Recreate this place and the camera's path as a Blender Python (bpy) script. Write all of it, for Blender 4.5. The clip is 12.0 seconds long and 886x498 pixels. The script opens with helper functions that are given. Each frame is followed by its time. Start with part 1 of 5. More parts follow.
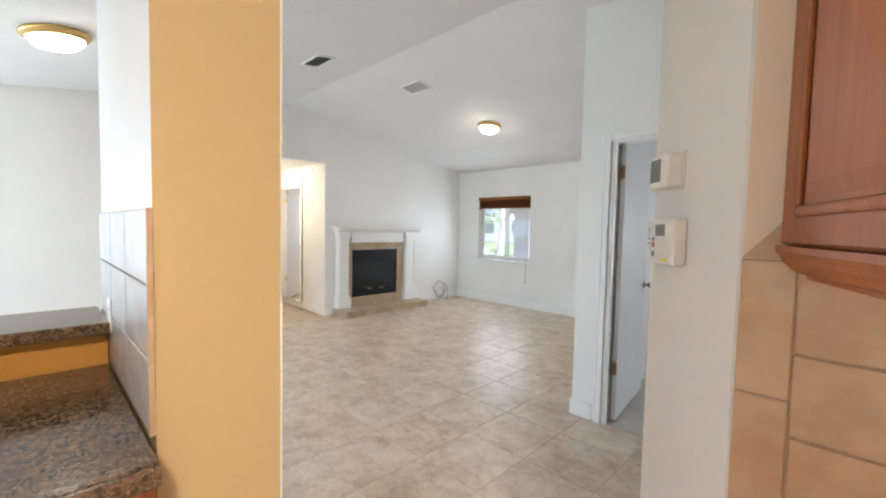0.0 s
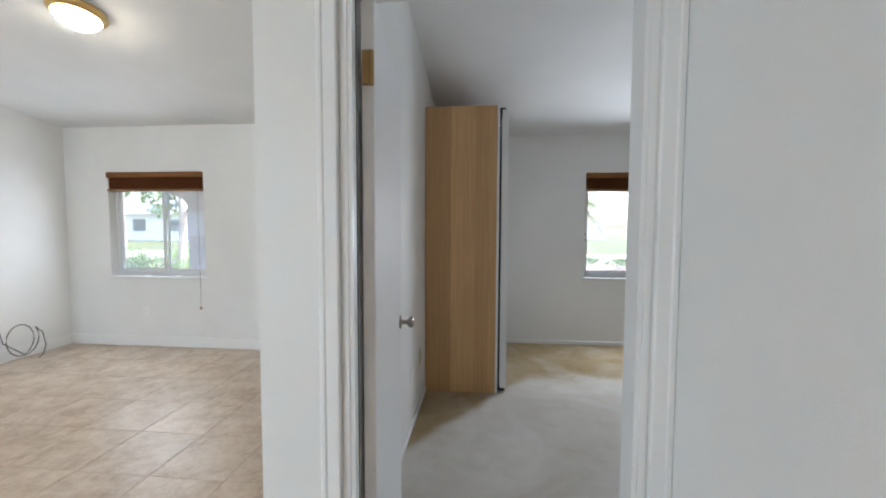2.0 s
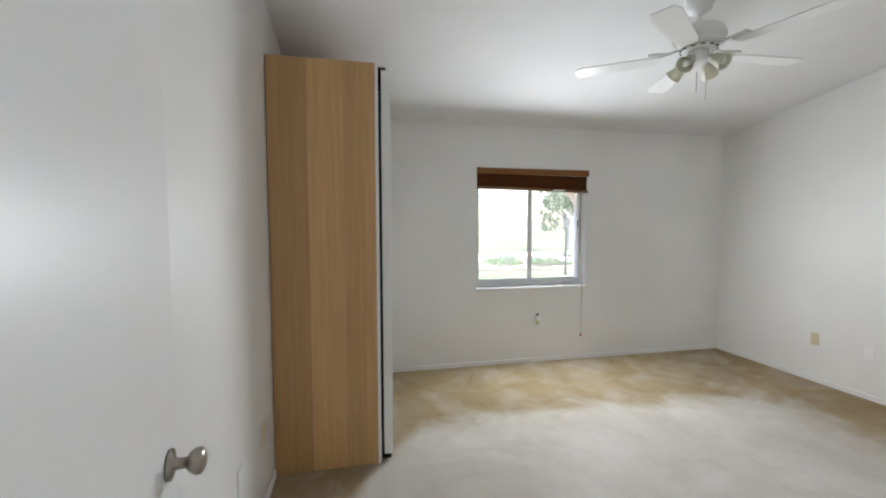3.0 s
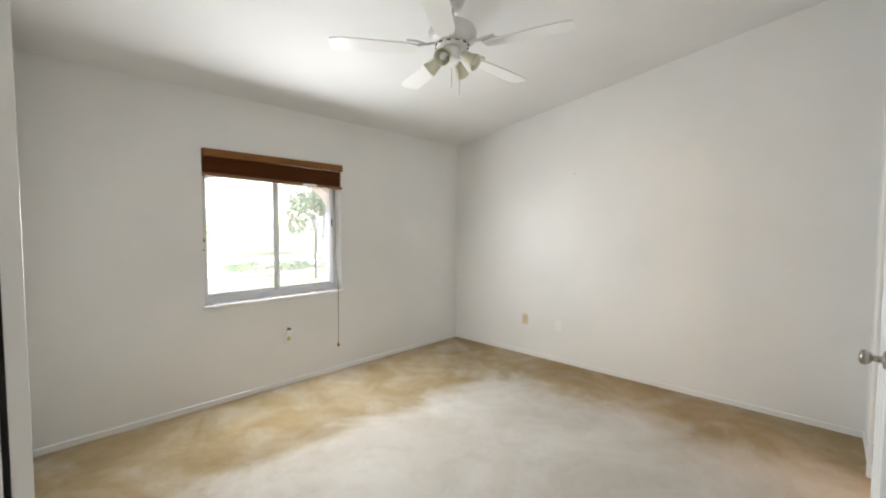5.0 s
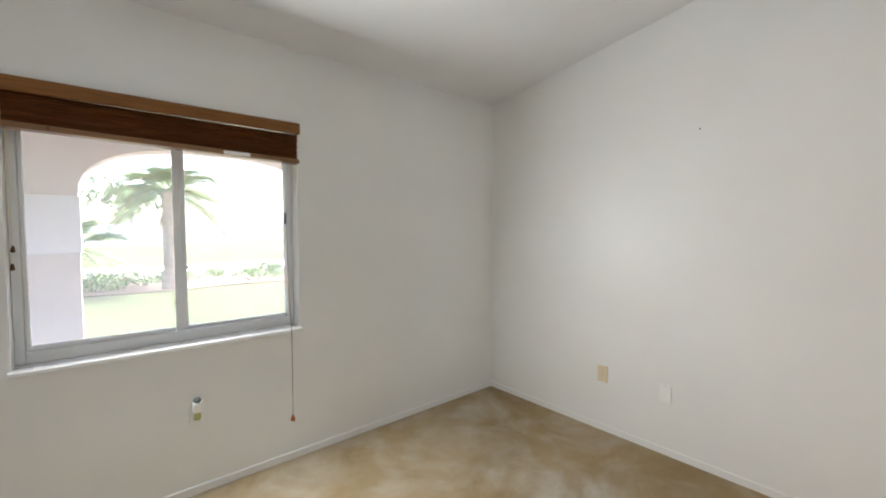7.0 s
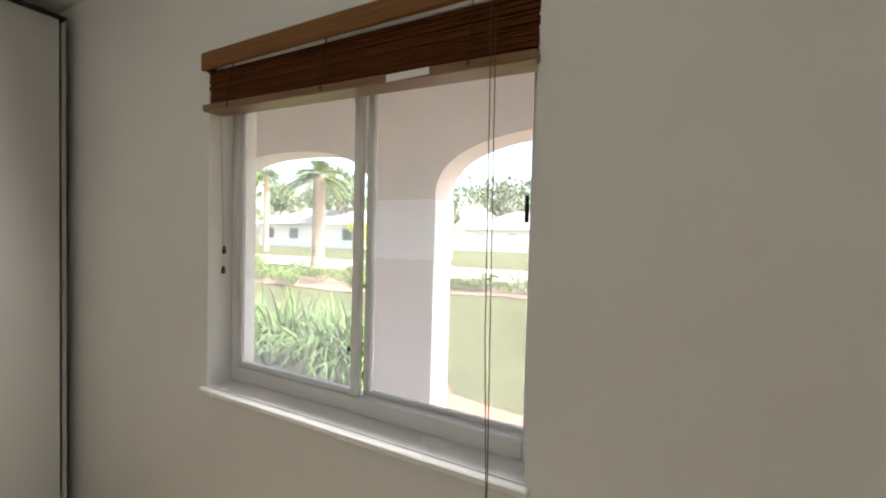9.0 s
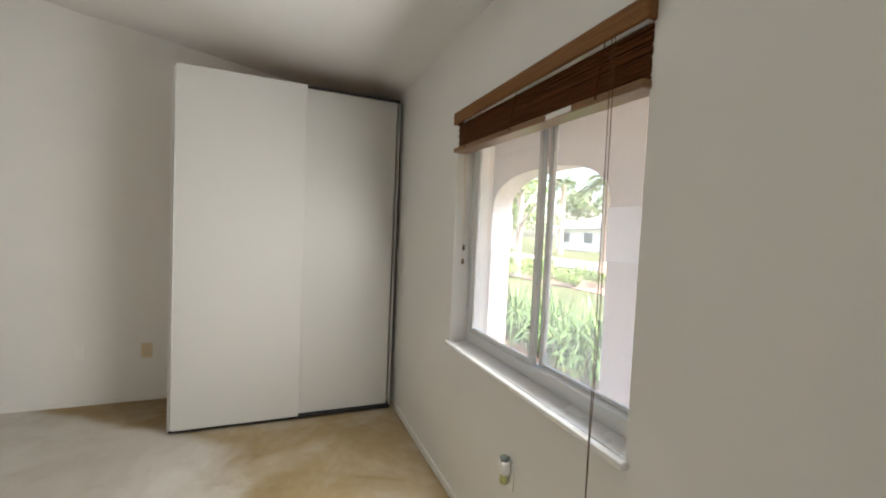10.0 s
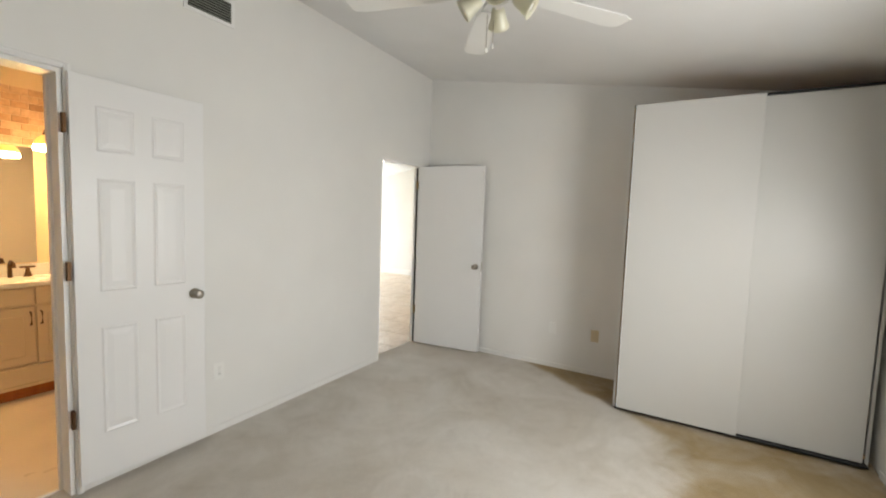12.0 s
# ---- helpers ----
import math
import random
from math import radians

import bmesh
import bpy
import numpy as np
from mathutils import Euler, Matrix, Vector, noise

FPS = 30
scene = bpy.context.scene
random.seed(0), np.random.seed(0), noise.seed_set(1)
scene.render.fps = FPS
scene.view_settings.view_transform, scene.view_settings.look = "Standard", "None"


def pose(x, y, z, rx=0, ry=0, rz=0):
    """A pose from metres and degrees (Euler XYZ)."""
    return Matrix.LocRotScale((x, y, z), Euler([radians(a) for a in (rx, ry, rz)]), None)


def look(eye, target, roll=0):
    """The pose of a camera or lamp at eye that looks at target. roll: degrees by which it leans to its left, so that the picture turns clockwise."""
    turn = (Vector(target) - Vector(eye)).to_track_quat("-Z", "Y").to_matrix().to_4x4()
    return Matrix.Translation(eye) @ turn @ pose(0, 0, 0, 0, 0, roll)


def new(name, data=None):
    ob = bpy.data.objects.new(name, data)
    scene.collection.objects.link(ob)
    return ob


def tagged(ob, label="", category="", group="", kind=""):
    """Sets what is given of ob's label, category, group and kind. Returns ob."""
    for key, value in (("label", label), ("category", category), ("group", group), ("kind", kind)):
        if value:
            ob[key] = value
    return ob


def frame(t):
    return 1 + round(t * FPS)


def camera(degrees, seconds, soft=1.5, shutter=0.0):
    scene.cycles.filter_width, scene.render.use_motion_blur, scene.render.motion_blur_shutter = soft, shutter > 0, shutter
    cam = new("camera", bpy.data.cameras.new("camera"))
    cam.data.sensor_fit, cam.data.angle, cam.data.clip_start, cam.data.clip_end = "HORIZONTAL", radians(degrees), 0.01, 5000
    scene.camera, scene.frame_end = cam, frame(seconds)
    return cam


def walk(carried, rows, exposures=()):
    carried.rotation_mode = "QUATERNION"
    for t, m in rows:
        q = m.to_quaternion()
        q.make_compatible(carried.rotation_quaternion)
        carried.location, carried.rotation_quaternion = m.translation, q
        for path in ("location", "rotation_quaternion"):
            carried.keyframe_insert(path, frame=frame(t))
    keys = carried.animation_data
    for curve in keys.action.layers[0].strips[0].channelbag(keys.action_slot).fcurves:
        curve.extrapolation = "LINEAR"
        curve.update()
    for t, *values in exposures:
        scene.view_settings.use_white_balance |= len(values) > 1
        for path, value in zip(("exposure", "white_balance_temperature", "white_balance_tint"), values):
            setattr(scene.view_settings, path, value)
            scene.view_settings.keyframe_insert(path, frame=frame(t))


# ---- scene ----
cam = camera(95.0, 12.0, soft=2.0)
PATH = [
    (0, (-0.335, -6.711, 1.41), (-1.739, -5.291, 1.302), 1.2),
    (0.5, (-0.681, -6.346, 1.393), (-1.766, -4.669, 1.286), 0.8),
    (1, (-0.946, -5.919, 1.396), (-1.702, -4.071, 1.286), 0.6),
    (1.5, (-1.093, -5.401, 1.402), (-1.549, -3.457, 1.285), 0.3),
    (2, (-1.167, -4.85, 1.399), (-1.361, -2.862, 1.284), 0.2),
    (2.5, (-1.213, -4.333, 1.409), (-1.11, -2.338, 1.297), -0.2),
    (3, (-1.166, -3.913, 1.437), (-0.751, -1.96, 1.321), -0.1),
    (3.5, (-1.061, -3.687, 1.406), (-0.323, -1.831, 1.302), -0.1),
    (3.7, (-1.032, -3.619, 1.405), (-0.156, -1.823, 1.304), -0.1),
    (5.3, (-0.942, -3.375, 1.41), (0.568, -2.069, 1.288), 0.1),
    (5.5, (-0.857, -3.282, 1.409), (0.676, -2.005, 1.275), 0.0),
    (6, (-0.523, -3.068, 1.4), (1.018, -1.799, 1.265), 0.0),
    (6.5, (-0.119, -2.764, 1.4), (1.36, -1.423, 1.277), 0.0),
    (6.7, (0.043, -2.635, 1.396), (1.469, -1.237, 1.283), 0.0),
    (8.3, (1.191, -1.313, 1.429), (1.264, 0.684, 1.331), 1.3),
    (8.5, (1.263, -1.175, 1.439), (1.067, 0.812, 1.334), 1.6),
    (9, (1.469, -0.924, 1.378), (0.544, 0.848, 1.318), 1.5),
    (9.5, (1.723, -0.907, 1.382), (0.242, 0.435, 1.308), 2.3),
    (10, (2.007, -0.875, 1.388), (0.156, -0.121, 1.301), 2.6),
    (10.5, (2.211, -0.915, 1.41), (0.223, -0.73, 1.298), 2.9),
    (11, (2.305, -0.997, 1.453), (0.336, -1.315, 1.311), 2.7),
    (11.5, (2.343, -1.051, 1.445), (0.48, -1.762, 1.301), 2.3),
    (12, (2.402, -1.149, 1.461), (0.675, -2.146, 1.31), 2.0),
]
walk(cam, [(t, look(eye, target, roll)) for t, eye, target, roll in PATH], exposures=[(0, 3.68, 5880, 10), (0.5, 3.68, 5720, 10), (2, 3.64, 5850, 10), (2.5, 3.76, 6000, 10), (3, 3.92, 6200, 10), (3.7, 4.24, 6700, 10), (5.5, 4.12, 6550, 10), (6.7, 3.98, 6500, 10), (8.3, 3.6, 6800, 10), (8.6, 3.45, 7000, 10), (9.5, 3.46, 7450, 10), (10, 3.7, 7050, 10), (10.5, 3.7, 6850, 10), (11, 3.66, 6800, 10), (11.5, 3.78, 6800, 10), (12, 3.9, 6950, 10)])

# ---- world, sun, large lights ----
world = bpy.data.worlds.new("world")
scene.world = world
world.use_nodes = True
wn = world.node_tree
sky = wn.nodes.new("ShaderNodeTexSky")
sky.sky_type = "NISHITA"
sky.sun_disc = False
sky.sun_elevation = radians(54.4)
sky.sun_rotation = radians(85.4)
sky.air_density, sky.dust_density = 1.0, 3.0
wn.nodes["Background"].inputs["Strength"].default_value = 0.095
wn.links.new(sky.outputs["Color"], wn.nodes["Background"].inputs["Color"])

sun = new("sun", bpy.data.lights.new("sun", "SUN"))
sun.data.energy, sun.data.angle, sun.data.color = 2.0, radians(0.5), (1.0, 0.98, 0.95)
sun.matrix_world = look((10, 0.8, 14), (0, 0, 0))


def window_light(name, eye, target, w, h, watts, colour=(0.95, 0.98, 1.0)):
    """An area lamp that stands in for sky light."""
    lamp = new(name, bpy.data.lights.new(name, "AREA"))
    lamp.data.shape, lamp.data.size, lamp.data.size_y = "RECTANGLE", w, h
    lamp.data.energy, lamp.data.color = watts, colour
    lamp.matrix_world = look(eye, target)
    return lamp


window_light("bedroom_window_light", (0.61, -0.075, 1.35), (0.61, -1.075, 1.17), 1.02, 0.68, 3.3)
window_light("living_window_light", (-4.85, -0.612, 1.30), (-4.85, -3.0, 1.1), 1.1, 0.9, 1.3)
# fill through an unseen south opening, added to light the living room
window_light("south_fill_light", (-3.8, -9.05, 1.2), (-3.8, -4.0, 1.2), 2.6, 2.1, 2.2, (0.80, 0.92, 1.0))
# fill from an unseen dining window, added to brighten the passage wall
window_light("dining_fill_light", (-5.93, -8.68, 1.35), (-2.2, -4.4, 1.1), 0.5, 1.2, 6.5, (0.80, 0.92, 1.0))
# fill lamp added before a blank wall; this room has no window
window_light("hall_room_fill", (-8.7, -2.7, 1.4), (-6.5, -2.7, 1.2), 1.0, 1.1, 2.2, (1.0, 0.93, 0.85))

# ---- materials ----


def material(name, colour, rough=0.6, metal=0.0, spec=0.5):
    m = bpy.data.materials.new(name)
    m.use_nodes = True
    b = m.node_tree.nodes["Principled BSDF"]
    b.inputs["Base Color"].default_value = (*colour, 1)
    b.inputs["Roughness"].default_value = rough
    b.inputs["Metallic"].default_value = metal
    b.inputs["Specular IOR Level"].default_value = spec
    return m


def coords(m, scale=(1, 1, 1), space="Object"):
    n = m.node_tree
    tc, mp = n.nodes.new("ShaderNodeTexCoord"), n.nodes.new("ShaderNodeMapping")
    mp.inputs["Scale"].default_value = scale
    n.links.new(tc.outputs[space], mp.inputs["Vector"])
    return mp.outputs["Vector"]


def noise_tex(m, vec, scale, detail=4.0, rough=0.55, distort=0.0):
    t = m.node_tree.nodes.new("ShaderNodeTexNoise")
    t.inputs["Scale"].default_value, t.inputs["Detail"].default_value = scale, detail
    t.inputs["Roughness"].default_value, t.inputs["Distortion"].default_value = rough, distort
    m.node_tree.links.new(vec, t.inputs["Vector"])
    return t.outputs["Fac"]


def ramp(m, fac, stops):
    r = m.node_tree.nodes.new("ShaderNodeValToRGB")
    e = r.color_ramp.elements
    while len(e) < len(stops):
        e.new(0.5)
    for el, (p, c) in zip(e, stops):
        el.position, el.color = p, (*c, 1)
    m.node_tree.links.new(fac, r.inputs["Fac"])
    return r.outputs["Color"]


def mix(m, a, b, fac, mode="MIX"):
    x = m.node_tree.nodes.new("ShaderNodeMix")
    x.data_type, x.blend_type = "RGBA", mode
    for sock, v in (("Factor", fac), ("A", a), ("B", b)):
        s = [i for i in x.inputs if i.name == sock and i.type == ("VALUE" if sock == "Factor" else "RGBA")][0]
        if isinstance(v, (int, float)):
            s.default_value = v
        elif isinstance(v, tuple):
            s.default_value = (*v, 1)
        else:
            m.node_tree.links.new(v, s)
    return [o for o in x.outputs if o.type == "RGBA"][0]


def set_in(m, name, value):
    m.node_tree.links.new(value, m.node_tree.nodes["Principled BSDF"].inputs[name])


def bump(m, fac, strength, distance=0.01):
    b = m.node_tree.nodes.new("ShaderNodeBump")
    b.inputs["Strength"].default_value, b.inputs["Distance"].default_value = strength, distance
    m.node_tree.links.new(fac, b.inputs["Height"])
    set_in(m, "Normal", b.outputs["Normal"])


def scalar_ramp(m, fac, lo, hi):
    r = m.node_tree.nodes.new("ShaderNodeMapRange")
    r.inputs["To Min"].default_value, r.inputs["To Max"].default_value = lo, hi
    m.node_tree.links.new(fac, r.inputs["Value"])
    return r.outputs["Result"]


def random_value(m):
    return m.node_tree.nodes.new("ShaderNodeObjectInfo").outputs["Random"]


def paint(name, colour, rough=0.55, grain=0.25, var=0.05, spec=0.35):
    """Rolled wall paint: orange-peel relief, faint patches."""
    m = material(name, colour, rough, spec=spec)
    v = coords(m)
    big = noise_tex(m, v, 1.3, 3)
    lo, hi = tuple(c * (1 - var) for c in colour), tuple(min(1, c * (1 + var * 0.5)) for c in colour)
    set_in(m, "Base Color", ramp(m, big, [(0.3, lo), (0.7, hi)]))
    set_in(m, "Roughness", scalar_ramp(m, noise_tex(m, v, 4, 3), rough - 0.1, rough + 0.12))
    bump(m, noise_tex(m, v, 160, 2), grain, 0.0015)
    return m


WALL = paint("wall_paint", (0.80, 0.80, 0.79))
BEDWALL = paint("bedroom_paint", (0.79, 0.785, 0.765), 0.42, 0.2, 0.04, 0.4)
CEIL = paint("ceiling_paint", (0.80, 0.80, 0.795), 0.75, 0.5)
TRIM = paint("trim_paint", (0.84, 0.84, 0.83), 0.35, 0.08, 0.02)
DOORPAINT = paint("door_paint", (0.82, 0.82, 0.82), 0.34, 0.06, 0.02)
TAN = paint("tan_paint", (0.56, 0.425, 0.22), 0.5)
# orange holds the warm kitchen light that falls on the bar wall
WARMBAR = paint("bar_warm_light", (0.55, 0.27, 0.05), 0.5)
STUCCO = paint("stucco", (0.68, 0.615, 0.595), 0.85, 0.7)
STUCCOPALE = paint("stucco_band", (0.80, 0.81, 0.85), 0.85, 0.6)

TILE = material("floor_tile_travertine", (0.5, 0.42, 0.33), 0.22)
v = coords(TILE)
rv = random_value(TILE)
sh = TILE.node_tree.nodes.new("ShaderNodeVectorMath")
sh.operation = "ADD"
comb = TILE.node_tree.nodes.new("ShaderNodeCombineXYZ")
for i in range(3):
    mul = TILE.node_tree.nodes.new("ShaderNodeMath")
    mul.operation = "MULTIPLY"
    mul.inputs[1].default_value = (31.0, 57.0, 83.0)[i]
    TILE.node_tree.links.new(rv, mul.inputs[0])
    TILE.node_tree.links.new(mul.outputs[0], comb.inputs[i])
TILE.node_tree.links.new(v, sh.inputs[0])
TILE.node_tree.links.new(comb.outputs[0], sh.inputs[1])
vv = sh.outputs[0]
cloud = ramp(TILE, noise_tex(TILE, vv, 4.5, 7, 0.68, 0.25), [(0.30, (0.40, 0.295, 0.205)), (0.48, (0.56, 0.455, 0.35)), (0.54, (0.60, 0.50, 0.40)), (0.70, (0.68, 0.60, 0.51))])
veins = ramp(TILE, noise_tex(TILE, vv, 14, 6, 0.75, 0.6), [(0.36, (0.62, 0.55, 0.47)), (0.55, (1, 1, 1))])
tint = ramp(TILE, rv, [(0.0, (0.955, 0.945, 0.93)), (1.0, (1.03, 1.02, 1.005))])
set_in(TILE, "Base Color", mix(TILE, mix(TILE, cloud, veins, 0.48, "MULTIPLY"), tint, 1.0, "MULTIPLY"))
set_in(TILE, "Roughness", scalar_ramp(TILE, noise_tex(TILE, vv, 7, 3), 0.30, 0.48))
bump(TILE, noise_tex(TILE, vv, 30, 4), 0.06, 0.002)

TILEGROUT = material("tan_grout", (0.47, 0.34, 0.23), 0.9)
GROUT = material("grout", (0.30, 0.25, 0.19), 0.9)
set_in(GROUT, "Base Color", ramp(GROUT, noise_tex(GROUT, coords(GROUT), 40, 3), [(0.3, (0.42, 0.335, 0.25)), (0.7, (0.52, 0.43, 0.335))]))

CARPET = material("carpet", (0.45, 0.38, 0.27), 1.0, spec=0.1)
v = coords(CARPET)
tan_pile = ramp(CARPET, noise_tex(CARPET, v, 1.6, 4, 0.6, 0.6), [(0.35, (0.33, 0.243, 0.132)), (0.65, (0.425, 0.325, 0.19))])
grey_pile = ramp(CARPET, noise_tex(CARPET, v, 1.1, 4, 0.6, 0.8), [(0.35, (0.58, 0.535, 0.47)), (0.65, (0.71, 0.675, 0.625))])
sep = CARPET.node_tree.nodes.new("ShaderNodeSeparateXYZ")
CARPET.node_tree.links.new(v, sep.inputs[0])


def calc(op, a, c):
    n = CARPET.node_tree.nodes.new("ShaderNodeMath")
    n.operation = op
    for k, val in enumerate((a, c)):
        if isinstance(val, (int, float)):
            n.inputs[k].default_value = val
        else:
            CARPET.node_tree.links.new(val, n.inputs[k])
    return n.outputs[0]


# the middle of the room is walked grey; a tan border stays along the window wall and the east wall
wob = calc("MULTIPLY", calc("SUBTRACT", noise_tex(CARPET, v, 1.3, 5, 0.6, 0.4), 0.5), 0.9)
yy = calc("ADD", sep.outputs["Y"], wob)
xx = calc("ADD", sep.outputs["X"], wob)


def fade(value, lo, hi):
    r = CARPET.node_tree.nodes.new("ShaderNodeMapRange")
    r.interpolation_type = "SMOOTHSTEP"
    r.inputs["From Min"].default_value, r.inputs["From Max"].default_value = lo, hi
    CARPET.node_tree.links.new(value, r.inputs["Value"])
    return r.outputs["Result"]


# tan wedge beside the wardrobe paints the shadow it casts from the window
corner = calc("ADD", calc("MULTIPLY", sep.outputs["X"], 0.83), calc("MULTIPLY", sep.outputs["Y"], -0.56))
worn_unshaded = calc("MULTIPLY", calc("MULTIPLY", fade(yy, -0.98, -1.34), fade(xx, 2.40, 1.95)), fade(calc("ADD", corner, calc("MULTIPLY", wob, 0.3)), -0.06, 0.06))
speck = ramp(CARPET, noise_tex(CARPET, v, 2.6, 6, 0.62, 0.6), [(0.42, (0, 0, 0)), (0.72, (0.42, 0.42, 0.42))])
base = mix(CARPET, mix(CARPET, tan_pile, grey_pile, speck), grey_pile, worn_unshaded)
foot = ramp(CARPET, noise_tex(CARPET, v, 5.0, 5, 0.65, 1.0), [(0.3, (0.80, 0.78, 0.75)), (0.55, (1, 1, 1))])
fib = ramp(CARPET, noise_tex(CARPET, v, 420, 2), [(0.3, (0.72, 0.72, 0.72)), (0.7, (1.12, 1.12, 1.12))])
set_in(CARPET, "Base Color", mix(CARPET, mix(CARPET, base, foot, 0.4, "MULTIPLY"), fib, 0.7, "MULTIPLY"))
bump(CARPET, noise_tex(CARPET, v, 300, 3), 0.8, 0.006)

OAK = material("oak_effect", (0.5, 0.32, 0.17), 0.45)
v = coords(OAK, (1, 1, 0.035))
grain = ramp(OAK, noise_tex(OAK, v, 45, 5, 0.6, 0.4), [(0.25, (0.50, 0.295, 0.13)), (0.75, (0.63, 0.40, 0.19))])
osep = OAK.node_tree.nodes.new("ShaderNodeSeparateXYZ")
OAK.node_tree.links.new(coords(OAK, (9.0, 1, 1)), osep.inputs[0])
staves = OAK.node_tree.nodes.new("ShaderNodeTexVoronoi")
staves.voronoi_dimensions = "1D"
staves.inputs["Scale"].default_value = 1.0
OAK.node_tree.links.new(osep.outputs["X"], staves.inputs["W"])
stave_c = ramp(OAK, staves.outputs["Color"], [(0.15, (0.80, 0.77, 0.72)), (0.85, (1.12, 1.11, 1.10))])
set_in(OAK, "Base Color", mix(OAK, grain, stave_c, 1.0, "MULTIPLY"))
LACQUER = paint("white_lacquer", (0.555, 0.55, 0.53), 0.36, 0.03, 0.02)
BLACK = material("black_metal", (0.007, 0.007, 0.008), 0.4, 0.0, 0.35)
GAPSHADE = material("hinge_gap_shade", (0.025, 0.019, 0.014), 0.8)
DARKGAP = material("dark_board", (0.03, 0.028, 0.026), 0.8)
FIREGLASS = material("firebox_glass", (0.010, 0.011, 0.014), 0.10, spec=0.6)
CHROME = material("chrome", (0.75, 0.75, 0.76), 0.12, 1.0)
NICKEL = material("aged_nickel", (0.36, 0.33, 0.29), 0.3, 1.0)
OLDBRASS = material("aged_brass", (0.34, 0.23, 0.10), 0.38, 0.9)
BRASS = material("brass", (0.72, 0.52, 0.22), 0.3, 1.0)
BRONZE = material("oiled_bronze", (0.13, 0.07, 0.035), 0.4, 0.9)
WHITEPLASTIC = material("white_plastic", (0.82, 0.82, 0.80), 0.4)
IVORY = material("ivory_plastic", (0.66, 0.57, 0.40), 0.4)
GREYLCD = material("lcd_screen", (0.13, 0.155, 0.145), 0.25)
ALU = material("window_frame_white", (0.74, 0.75, 0.76), 0.35)
GREYCABLE = material("grey_cable", (0.14, 0.135, 0.125), 0.5)
MARBLE = paint("marble_sill", (0.80, 0.80, 0.80), 0.25, 0.03, 0.06)

BLINDWOOD = material("blind_wood", (0.17, 0.065, 0.025), 0.55, spec=0.12)
v = coords(BLINDWOOD, (0.04, 1, 1))
set_in(BLINDWOOD, "Base Color", ramp(BLINDWOOD, noise_tex(BLINDWOOD, v, 220, 4), [(0.3, (0.05, 0.013, 0.003)), (0.7, (0.14, 0.045, 0.008))]))
HEADWOOD = material("headrail_wood", (0.32, 0.15, 0.05), 0.45, spec=0.25)
v = coords(HEADWOOD, (0.04, 1, 1))
set_in(HEADWOOD, "Base Color", ramp(HEADWOOD, noise_tex(HEADWOOD, v, 120, 4), [(0.3, (0.15, 0.058, 0.014)), (0.7, (0.25, 0.105, 0.027))]))
CHERRY = material("cherry_cabinet", (0.30, 0.10, 0.035), 0.45, spec=0.35)
v = coords(CHERRY, (1, 1, 0.05))
set_in(CHERRY, "Base Color", ramp(CHERRY, noise_tex(CHERRY, v, 50, 4), [(0.3, (0.30, 0.088, 0.024)), (0.7, (0.38, 0.122, 0.036))]))
WALLTILE = material("backsplash_tile", (0.42, 0.27, 0.15), 0.3)
v = coords(WALLTILE)
set_in(WALLTILE, "Base Color", ramp(WALLTILE, noise_tex(WALLTILE, v, 9, 5), [(0.3, (0.45, 0.30, 0.18)), (0.7, (0.60, 0.45, 0.30))]))
GREYTILE = material("pale_backsplash_tile", (0.42, 0.39, 0.36), 0.3)
set_in(GREYTILE, "Base Color", ramp(GREYTILE, noise_tex(GREYTILE, coords(GREYTILE), 8, 6, 0.65, 0.6), [(0.3, (0.33, 0.295, 0.26)), (0.7, (0.50, 0.47, 0.44))]))
GRANITE = material("granite", (0.2, 0.15, 0.10), 0.12)
v = coords(GRANITE)
set_in(GRANITE, "Base Color", ramp(GRANITE, noise_tex(GRANITE, v, 70, 6, 0.8, 1.0), [(0.38, (0.02, 0.012, 0.008)), (0.5, (0.11, 0.062, 0.03)), (0.64, (0.25, 0.17, 0.105))]))
FIRETILE = material("hearth_tile", (0.48, 0.36, 0.22), 0.3)
v = coords(FIRETILE)
set_in(FIRETILE, "Base Color", ramp(FIRETILE, noise_tex(FIRETILE, v, 6, 6, 0.65, 1.5), [(0.3, (0.36, 0.25, 0.15)), (0.7, (0.54, 0.43, 0.29))]))


def glass_material(name):
    m = material(name, (1, 1, 1), 0.0)
    b = m.node_tree.nodes["Principled BSDF"]
    b.inputs["Transmission Weight"].default_value = 1.0
    b.inputs["IOR"].default_value = 1.3
    n = m.node_tree
    # white translucent share painted in as glare that washes out the outside view
    glare, glare_mix = n.nodes.new("ShaderNodeBsdfTranslucent"), n.nodes.new("ShaderNodeMixShader")
    glare.inputs["Color"].default_value = (0.9, 0.9, 0.88, 1)
    glare_share = scalar_ramp(m, noise_tex(m, coords(m), 3, 5, 0.6), 0.13, 0.20)
    n.links.new(glare_share, glare_mix.inputs[0])
    n.links.new(b.outputs[0], glare_mix.inputs[1])
    n.links.new(glare.outputs[0], glare_mix.inputs[2])
    n.links.new(glare_mix.outputs[0], n.nodes["Material Output"].inputs["Surface"])
    return m


GLASS = glass_material("window_glass")


def glow(name, colour, strength):
    m = material(name, (0.9, 0.88, 0.8), 0.4)
    b = m.node_tree.nodes["Principled BSDF"]
    b.inputs["Emission Color"].default_value = (*colour, 1)
    b.inputs["Emission Strength"].default_value = strength
    return m


LAMPGLASS = glow("lit_lamp_glass", (1.0, 0.84, 0.62), 5.0)
DINEGLASS = glow("lit_dining_glass", (1.0, 0.90, 0.74), 2.4)
AMBERGLASS = glow("amber_lamp_glass", (1.0, 0.42, 0.02), 0.09)
